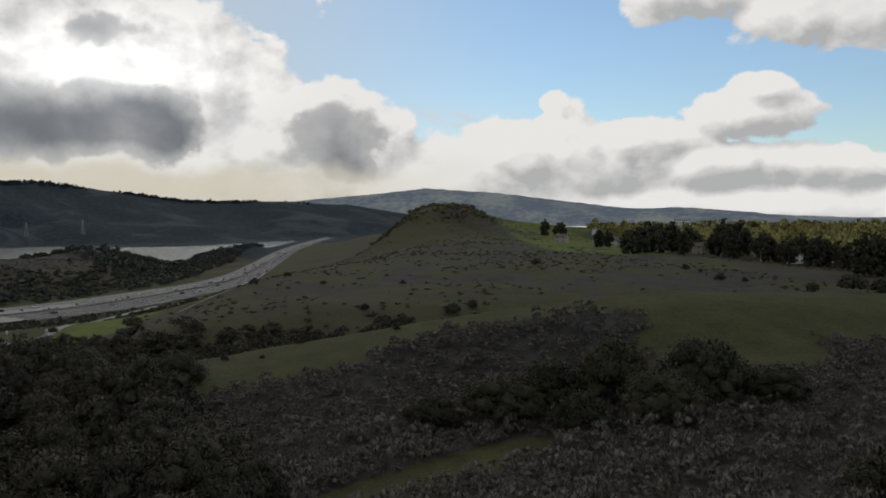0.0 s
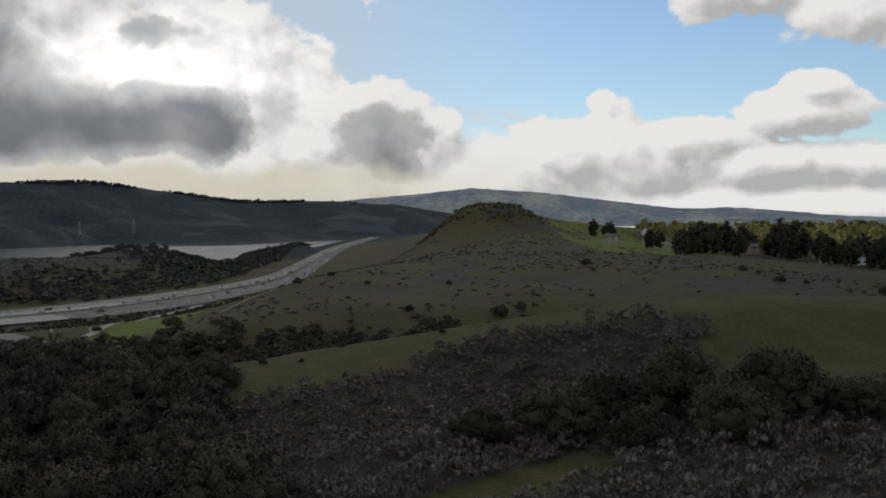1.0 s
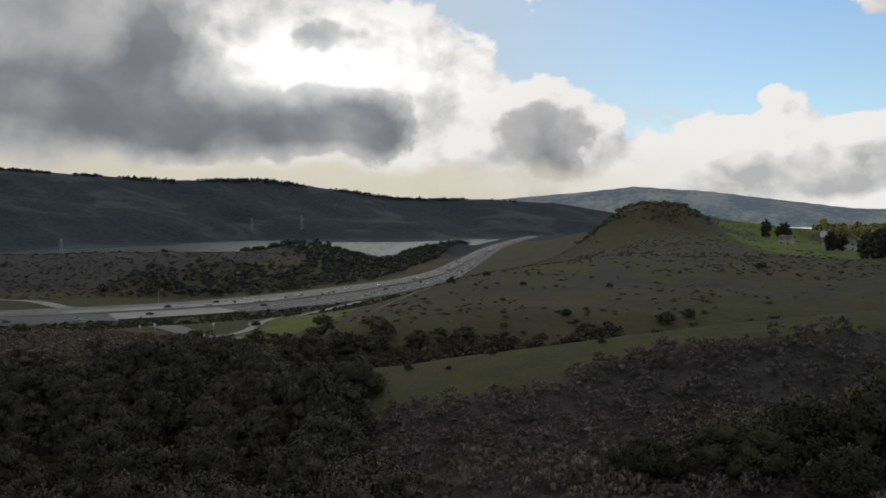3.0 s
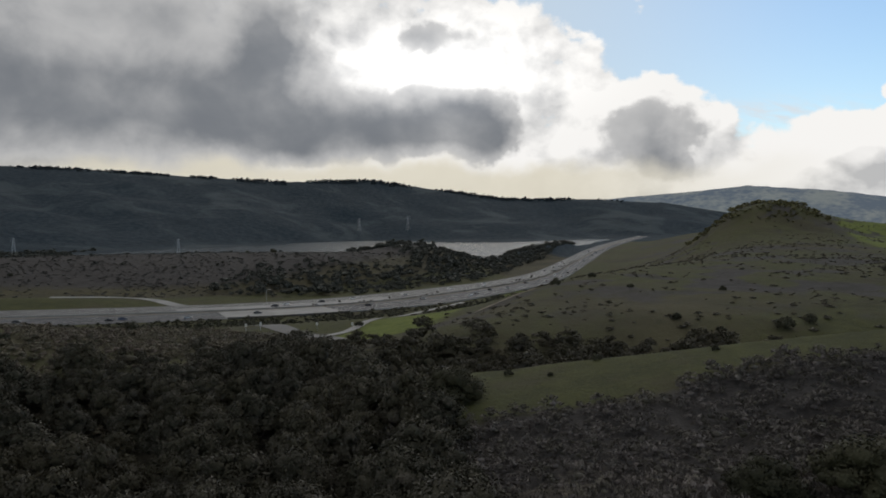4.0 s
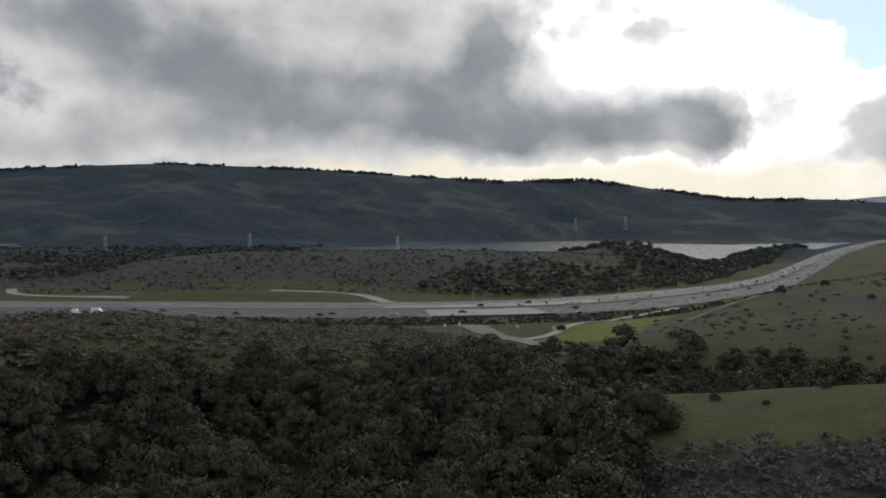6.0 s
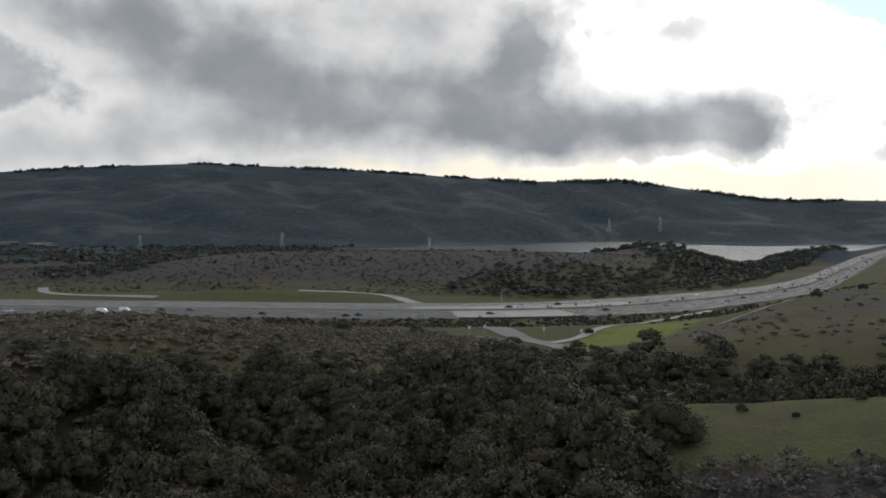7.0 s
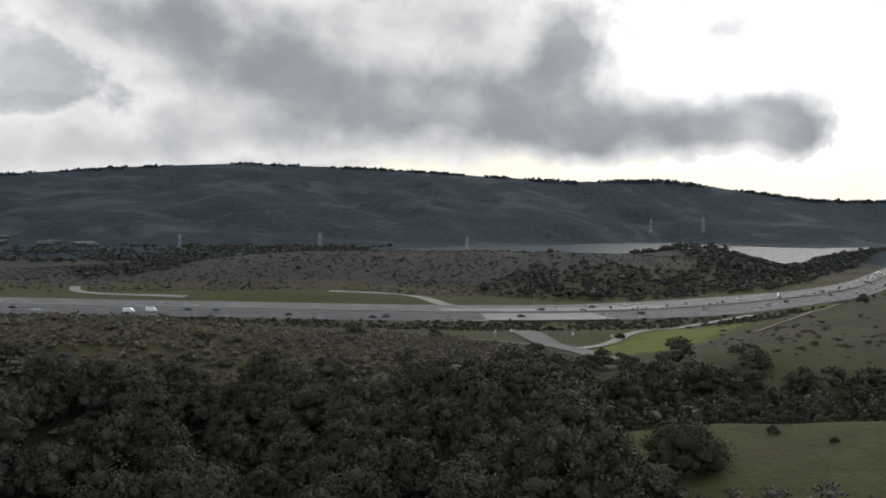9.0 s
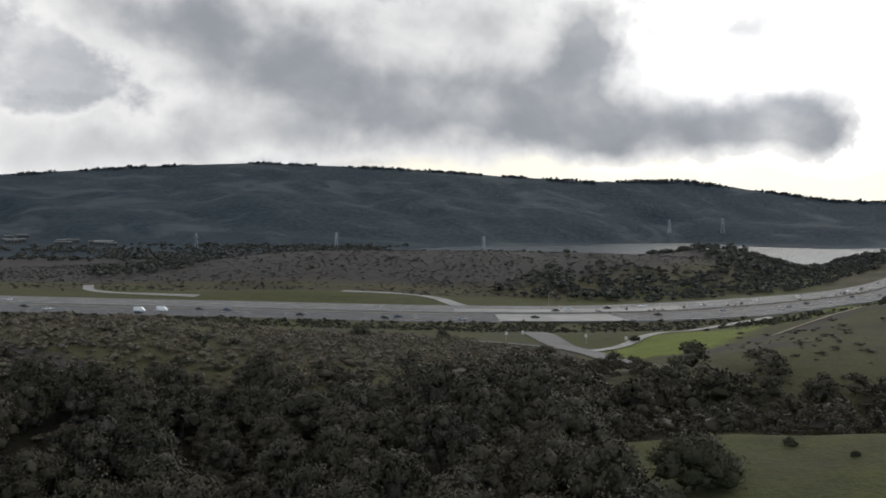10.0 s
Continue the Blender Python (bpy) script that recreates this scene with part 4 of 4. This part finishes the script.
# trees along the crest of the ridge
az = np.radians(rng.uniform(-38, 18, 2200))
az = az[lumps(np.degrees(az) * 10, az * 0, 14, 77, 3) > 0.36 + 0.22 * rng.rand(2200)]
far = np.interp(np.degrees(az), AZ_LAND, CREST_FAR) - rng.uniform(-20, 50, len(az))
thicket("ridge_trees", np.column_stack([far * np.sin(az), far * np.cos(az)]), "dark trees along the top of the ridge", "trees", HAZED_RIDGE_LEAF, 5, 24, 0.16, 13, 0.9, 57, 0.34)

# trees of the suburb
rng = np.random.RandomState(10)

def suburb(x, y):
    turn = np.degrees(np.arctan2(x + 14, y + 36))
    return (beside(x, y, STRIP) < -62 - 40 * lumps(x, y, 60, 81)) * (turn > 35.5) * (turn < 58) * 0.85


thicket("suburb_trees", scatter(rng, 330, 950, 240, 1000, 6000, 11, suburb)[:750], "garden trees between the houses, sunlight put into their leaf colour", "trees", SUN_TINTED_LEAF, 9, 60, 0.15, 11, 1.35, 59)
thicket("suburb_trees", scatter(rng, 500, 2400, 900, 2400, 6000, 19, suburb)[:800], "woods and gardens far beyond the houses, sunlight put into their colour", "trees", SUN_TINTED_LEAF, 8, 34, 0.19, 19, 0.9, 60)

# dark trees that screen the houses
PINES = [make_tree("pine_tree", 500 + i, w, h, n, 1100, 0.5, DARK_LEAF, "tall dark pine in front of the houses", skirt=True) for i, (w, h, n) in enumerate(((11, 19, 20), (13, 16, 22)))]
rng = np.random.RandomState(11)
for i, (x, y, s) in enumerate(((488, 748, 0.95), (500, 740, 1.0), (478, 702, 0.9), (398, 530, 0.75), (412, 538, 0.7), (338, 418, 0.85), (350, 425, 0.95), (362, 436, 1.0), (377, 446, 1.0), (393, 455, 1.1), (410, 462, 1.05), (424, 462, 1.15), (402, 403, 1.15), (410, 398, 1.2), (392, 384, 1.05), (404, 372, 0.9), (400, 340, 0.95), (412, 332, 0.85), (386, 322, 0.8), (372, 292, 0.75), (384, 276, 0.7), (430, 482, 0.9), (440, 470, 0.8), (420, 430, 0.9), (318, 231, 1.05), (328, 232, 1.15), (338, 226, 1.1), (352, 232, 1.0), (372, 300, 0.9), (445, 430, 0.9), (380, 265, 0.9), (380, 344, 0.8), (368, 318, 0.75), (363, 296, 0.85), (355, 270, 0.7), (350, 248, 0.9), (376, 330, 0.6), (384, 420, 0.9))):
    tagged(stand(PINES, i, x, y, s * (1.1 + 0.25 * rng.rand()), i * 1.3, 1.0), group="dark trees before the houses")


# ================= houses =================
WALL_PAINTS = [plain("house_wall_cream", (0.42, 0.39, 0.33), (0.52, 0.48, 0.41), 0.6), plain("house_wall_white", (0.70, 0.70, 0.68), (0.80, 0.80, 0.78), 0.6), plain("house_wall_tan", (0.38, 0.31, 0.24), (0.46, 0.39, 0.31), 0.6)]
ROOF = plain("shingle_roof", (0.09, 0.085, 0.08), (0.17, 0.16, 0.15), 0.8, fine=3.0)
GLASS = plain("dark_glass", (0.02, 0.025, 0.03), (0.035, 0.04, 0.045), 0.5, 0.08, spec=0.6)


def make_house(seed, wall, w, d, h):
    """A two-storey gabled house with windows, door and chimney."""
    thing = tagged(new("house"), "two-storey suburban house with a dark gabled roof", "house")
    bm = bmesh.new()
    box(bm, -w / 2, -d / 2, -1.5, w / 2, d / 2, h)
    top = [bm.verts.new((x, 0, h + d * 0.28)) for x in (-w / 2, w / 2)]
    for x, t in ((-w / 2, top[0]), (w / 2, top[1])):
        bm.faces.new((bm.verts.new((x, -d / 2, h)), bm.verts.new((x, d / 2, h)), t))
    part("wall", bm, wall, thing)
    bm = bmesh.new()
    e, ridge = 0.6, h + d * 0.28 + 0.25
    low = h - 0.6 * 0.56
    for s in (-1, 1):
        a = [(-w / 2 - e, s * (d / 2 + e), low), (w / 2 + e, s * (d / 2 + e), low), (w / 2 + e, 0, ridge), (-w / 2 - e, 0, ridge)]
        up = [bm.verts.new((x, y, z + 0.18)) for x, y, z in a]
        dn = [bm.verts.new(c) for c in a]
        bm.faces.new(up), bm.faces.new(dn)
        for i in range(4):
            bm.faces.new((dn[i], dn[(i + 1) % 4], up[(i + 1) % 4], up[i]))
    bmesh.ops.recalc_face_normals(bm, faces=bm.faces)
    roof = part("roof", bm, ROOF, thing)
    bm = bmesh.new()
    box(bm, w * 0.22, d * 0.1, h, w * 0.22 + 0.9, d * 0.1 + 0.9, ridge + 0.9)
    part("chimney", bm, wall, roof)
    n = max(2, int(w // 3.4))
    for face in (-1, 1):
        for row in range(2):
            for i in range(n):
                x = -w / 2 + w * (i + 0.5) / n
                z = 0.9 + row * 2.8
                if row == 0 and i == 0:
                    bm = bmesh.new()
                    box(bm, x - 0.5, face * d / 2 - 0.06, 0, x + 0.5, face * d / 2 + 0.06, 2.1)
                    part("door", bm, ROOF, thing)
                    continue
                bm = bmesh.new()
                box(bm, x - 0.75, face * d / 2 - 0.05, z, x + 0.75, face * d / 2 + 0.05, z + 1.3)
                win = part("window", bm, PAINT, thing)
                bm = bmesh.new()
                box(bm, x - 0.65, face * d / 2 - 0.07, z + 0.1, x + 0.65, face * d / 2 + 0.07, z + 1.2)
                part("pane", bm, GLASS, win)
    return thing


HOUSES = [make_house(i, WALL_PAINTS[i], w, d, 5.2) for i, (w, d) in enumerate(((9, 7), (8, 6.5), (10, 7)))]
rng = np.random.RandomState(12)
spots = [(384, 470), (397, 478), (412, 440), (388, 352), (378, 324), (374, 302), (366, 276), (362, 254), (422, 565), (434, 556), (440, 590), (410, 600), (445, 500), (428, 470), (440, 408), (425, 388), (416, 362), (398, 350), (385, 330), (404, 318), (378, 290), (396, 270), (430, 340), (452, 380), (470, 440), (440, 300), (470, 350), (520, 520), (545, 470), (500, 400), (560, 600), (600, 520), (640, 700), (680, 560), (560, 760), (720, 800), (610, 420)]
for i, (x, y) in enumerate(spots):
    ob, z = HOUSES[i % 3], float(land(np.array([x]), np.array([y]))[0])
    m = pose(x, y, z, 0, 0, rng.choice([20, 35, 110, 125]) + rng.uniform(-8, 8))
    if i < 3:
        ob.matrix_basis = m
        one = ob
    else:
        one = copy_thing(ob, m)
    tagged(one, group="suburban houses")


def make_block(x, y, w, d, h, mat, label, floors, bays, turn=0):
    """A larger flat-roofed building with rows of windows."""
    z = float(land(np.array([x]), np.array([y]))[0])
    thing = tagged(new("building"), label, "building")
    bm = bmesh.new()
    box(bm, -w / 2, -d / 2, -2, w / 2, d / 2, h)
    part("wall", bm, mat, thing)
    bm = bmesh.new()
    box(bm, -w / 2 - 0.3, -d / 2 - 0.3, h, w / 2 + 0.3, d / 2 + 0.3, h + 0.7)
    part("roof", bm, CONCRETE, thing)
    for f in range(floors):
        for b in range(bays):
            bm = bmesh.new()
            px = -w / 2 + w * (b + 0.5) / bays
            pz = h * (f + 0.35) / floors
            box(bm, px - w / bays * 0.32, -d / 2 - 0.06, pz, px + w / bays * 0.32, -d / 2 + 0.05, pz + h / floors * 0.42)
            part("window", bm, GLASS, thing)
    thing.matrix_basis = pose(x, y, z, 0, 0, turn)
    return thing


make_block(1085, 1230, 30, 18, 26, WALL_PAINTS[1], "large white apartment block above the trees", 6, 7, -30)
make_block(900, 1750, 16, 14, 24, WALL_PAINTS[1], "distant pale tower block in the suburb", 5, 4, -30)
rng = np.random.RandomState(13)
for i in range(14):
    x, y = -1290 + 28 * i + rng.uniform(-12, 12), 1500 + rng.uniform(-40, 130)
    make_block(x, y, rng.uniform(14, 36), 14, rng.uniform(6, 11), DARK_CONCRETE, "low pale building in the far valley town", 1, 5, 38)

# ================= cars =================
CAR_PAINTS = [plain("car_paint_white", (0.70, 0.70, 0.70), (0.78, 0.78, 0.78), 2.0, 0.25, spec=0.5), plain("car_paint_black", (0.012, 0.012, 0.014), (0.02, 0.02, 0.022), 2.0, 0.2, spec=0.5), plain("car_paint_silver", (0.38, 0.39, 0.40), (0.46, 0.47, 0.48), 2.0, 0.3, 0.4), plain("car_paint_red", (0.22, 0.02, 0.02), (0.28, 0.03, 0.03), 2.0, 0.25, spec=0.5), plain("car_paint_blue", (0.03, 0.05, 0.10), (0.05, 0.07, 0.13), 2.0, 0.25, spec=0.5)]
RUBBER = plain("tyre_rubber", (0.015, 0.015, 0.015), (0.03, 0.03, 0.03), 3.0, 0.9)
LAMP = plain("lamp_glass", (0.6, 0.6, 0.58), (0.7, 0.7, 0.68), 3.0, 0.1)
RED_LAMP = plain("tail_lamp", (0.30, 0.015, 0.012), (0.38, 0.02, 0.015), 3.0, 0.2)


def loft(bm, sections):
    """A closed body through cross sections (x, half width, bottom, top, half width at the top)."""
    rings = []
    for x, w, lo, hi, wt in sections:
        rings.append([bm.verts.new(c) for c in ((x, -w, lo), (x, w, lo), (x, w, lo + (hi - lo) * 0.55), (x, wt, hi), (x, -wt, hi), (x, -w, lo + (hi - lo) * 0.55))])
    for a, b in zip(rings, rings[1:]):
        for i in range(6):
            bm.faces.new((a[i], a[(i + 1) % 6], b[(i + 1) % 6], b[i]))
    bm.faces.new(rings[0]), bm.faces.new(rings[-1])
    bmesh.ops.recalc_face_normals(bm, faces=bm.faces)


def make_car(paint, label, van=False):
    thing = tagged(new("van" if van else "car"), label, "van" if van else "car")
    long, wide = (5.9, 2.0) if van else (4.6, 1.82)
    a, w = long / 2, wide / 2
    bm = bmesh.new()
    if van:
        loft(bm, ((-a, w * 0.97, 0.35, 2.45, w * 0.9), (-a + 0.2, w, 0.3, 2.55, w * 0.92), (a - 1.7, w, 0.3, 2.55, w * 0.92), (a - 0.8, w, 0.3, 1.35, w * 0.9), (a - 0.1, w * 0.95, 0.35, 1.05, w * 0.85), (a, w * 0.85, 0.45, 0.85, w * 0.75)))
    else:
        loft(bm, ((-a, w * 0.88, 0.42, 0.85, w * 0.8), (-a + 0.25, w, 0.28, 0.98, w * 0.9), (-0.2, w, 0.24, 0.95, w * 0.93), (a - 1.1, w, 0.25, 0.92, w * 0.9), (a - 0.2, w * 0.94, 0.3, 0.72, w * 0.8), (a, w * 0.8, 0.4, 0.62, w * 0.7)))
    body = part("body", bm, paint, thing)
    bm = bmesh.new()
    if van:
        loft(bm, ((a - 1.68, w * 0.93, 1.5, 2.4, w * 0.84), (a - 0.95, w * 0.93, 1.36, 1.5, w * 0.86)))
    else:
        loft(bm, ((-a + 0.55, w * 0.86, 0.9, 1.0, w * 0.8), (-a + 1.35, w * 0.88, 0.9, 1.42, w * 0.7), (0.25, w * 0.88, 0.9, 1.43, w * 0.7), (1.15, w * 0.86, 0.88, 0.98, w * 0.8)))
    cab = part("windows", bm, GLASS, thing)
    if not van:
        bm = bmesh.new()
        box(bm, -a + 1.3, -w * 0.69, 1.40, 0.28, w * 0.69, 1.47, 0.06)
        part("roof", bm, paint, thing)
    for x in (-a * 0.62, a * 0.62):
        for s in (-1, 1):
            bm = bmesh.new()
            bmesh.ops.create_cone(bm, cap_ends=True, segments=14, radius1=0.34, radius2=0.34, depth=0.24, matrix=pose(x, s * (w - 0.1), 0.34, 90))
            wheel = part("wheel", bm, RUBBER, thing)
            bm = bmesh.new()
            bmesh.ops.create_cone(bm, cap_ends=True, segments=10, radius1=0.2, radius2=0.17, depth=0.27, matrix=pose(x, s * (w - 0.1), 0.34, 90))
            part("rim", bm, STEEL, wheel)
    for s in (-1, 1):
        for x, mat, name in ((a - 0.12, LAMP, "headlight"), (-a + 0.02, RED_LAMP, "tail_light")):
            bm = bmesh.new()
            box(bm, x - 0.08, s * w * 0.62 - 0.2, 0.55, x + 0.08, s * w * 0.62 + 0.2, 0.72, 0.03)
            part(name, bm, mat, thing)
    return thing


CARS = [make_car(CAR_PAINTS[i], "%s car driving on the highway" % n) for i, n in enumerate(("white passenger", "black passenger", "silver passenger", "dark red passenger", "dark blue passenger"))]
VAN = make_car(CAR_PAINTS[0], "tall white delivery van driving on the highway", True)
LANES = [-31, -26.8, -22.7, -18.6, -14.5, -10.4, 10.5, 14.6, 18.7, 22.8, 26.9]
way_along = np.gradient(FINE_HIGHWAY, axis=0)
used_cars = set()


def drive(model, x, lane):
    """A car in a lane, where the highway passes x."""
    i = int(np.argmin(np.abs(FINE_HIGHWAY[:, 0] - x)))
    w = way_along[i] / np.linalg.norm(way_along[i])
    p = FINE_HIGHWAY[i] + lane * np.interp(FINE_HIGHWAY[i][0], [40, 210], [1.0, 0.48]) * np.array([-w[1], w[0]])
    turn = math.degrees(math.atan2(w[1], w[0])) + (0 if lane < 0 else 180)
    m = pose(p[0], p[1], 0.93 + lane * TILT, 0, 0, turn)
    if model.name in used_cars:
        one = copy_thing(model, m)
    else:
        used_cars.add(model.name)
        model.matrix_basis, one = m, model
    tagged(one, group="traffic on the highway")


rng = np.random.RandomState(14)
drive(VAN, -254, -22.7)
drive(VAN, -245, -18.6)
for x, lane, c in ((-340, -26.8, 2), (-322, -14.5, 1), (-305, -22.7, 0), (-252, -31, 1), (-228, -10.4, 1), (-212, -10.4, 4), (-168, -22.7, 1), (-125, -26.8, 1), (-118, -22.7, 4), (-88, -26.8, 2), (-55, -18.6, 1), (-38, 10.5, 1), (-30, 14.6, 0), (-4, 18.7, 1), (6, -14.5, 1), (20, 22.8, 0), (42, -10.4, 2), (52, 14.6, 2), (70, -22.7, 0), (78, -18.6, 2), (90, 18.7, 0), (96, -14.5, 1), (110, -18.6, 0), (118, 14.6, 0), (124, 22.8, 2), (140, -10.4, 1), (150, 10.5, 1), (158, -22.7, 2), (165, 18.7, 0), (176, 14.6, 1), (184, -26.8, 0)):
    drive(CARS[c], x, lane)
for i in range(22):
    drive(CARS[(0, 1, 2, 4)[rng.randint(4)]], rng.uniform(190, 420), LANES[rng.randint(11)])
for i in range(8):
    drive(CARS[(0, 1, 2, 4)[rng.randint(4)]], rng.uniform(-520, -350), LANES[rng.randint(11)])


# ================= poles and pylons =================
def make_pylon(x, y, h, turn):
    """A lattice mast with three cross arms."""
    z = float(land(np.array([x]), np.array([y]))[0])
    thing = tagged(new("power_pylon"), "grey steel lattice power pylon in the valley", "pylon", group="power pylons")
    b, t = h * 0.11, h * 0.02
    for sx in (-1, 1):
        for sy in (-1, 1):
            bm = bmesh.new()
            limb(bm, (sx * b, sy * b, -1), (sx * t, sy * t, h), 0.32, 0.22, 4)
            part("leg", bm, STEEL, thing)
    for j in range(7):
        lo, hi = h * j / 7, h * (j + 1) / 7
        wl, wh = b + (t - b) * j / 7, b + (t - b) * (j + 1) / 7
        bm = bmesh.new()
        for s in (-1, 1):
            limb(bm, (-wl, s * wl, lo), (wh, s * wh, hi), 0.14, 0.14, 4)
            limb(bm, (s * wl, wl, lo), (s * wh, -wh, hi), 0.14, 0.14, 4)
        part("brace", bm, STEEL, thing)
    for q in (0.72, 0.84, 0.96):
        bm = bmesh.new()
        limb(bm, (-h * 0.16, 0, h * q), (0, 0, h * q + 0.8), 0.15, 0.3, 4)
        limb(bm, (h * 0.16, 0, h * q), (0, 0, h * q + 0.8), 0.15, 0.3, 4)
        part("cross_arm", bm, STEEL, thing)
    thing.matrix_basis = pose(x, y, z, 0, 0, turn)


for x, y, h in ((-560, 1620, 30), (-300, 1715, 30), (-790, 1520, 26), (215, 2880, 46), (60, 2860, 40)):
    make_pylon(x, y, h, 25)


def make_post(x, y, h, sign):
    """A lamp post, or a pair of posts' worth of road sign on a stem."""
    z = float(land(np.array([x]), np.array([y]))[0])
    thing = tagged(new("road_sign" if sign else "street_lamp"), "small pale road sign on a steel post" if sign else "tall steel street lamp beside the highway", "road sign" if sign else "street lamp")
    bm = bmesh.new()
    limb(bm, (0, 0, -0.5), (0, 0, h), 0.11, 0.07, 8)
    part("post", bm, STEEL, thing)
    bm = bmesh.new()
    if sign:
        box(bm, -0.45, -0.06, h - 1.1, 0.45, -0.02, h)
        part("sign_plate", bm, PAINT, thing)
    else:
        limb(bm, (0, 0, h), (1.9, 0, h + 0.4), 0.06, 0.05, 6)
        part("arm", bm, STEEL, thing)
        bm = bmesh.new()
        box(bm, 1.7, -0.18, h + 0.28, 2.5, 0.18, h + 0.46, 0.05)
        part("lamp_head", bm, LAMP, thing)
    thing.matrix_basis = pose(x, y, z, 0, 0, 15)


for x, y, h, sign in ((-34, 352, 3.4, True), (-39, 346, 3.0, True), (-12, 356, 3.4, True), (2, 352, 3.0, True), (-48, 560, 9, False)):
    make_post(x, y, h, sign)
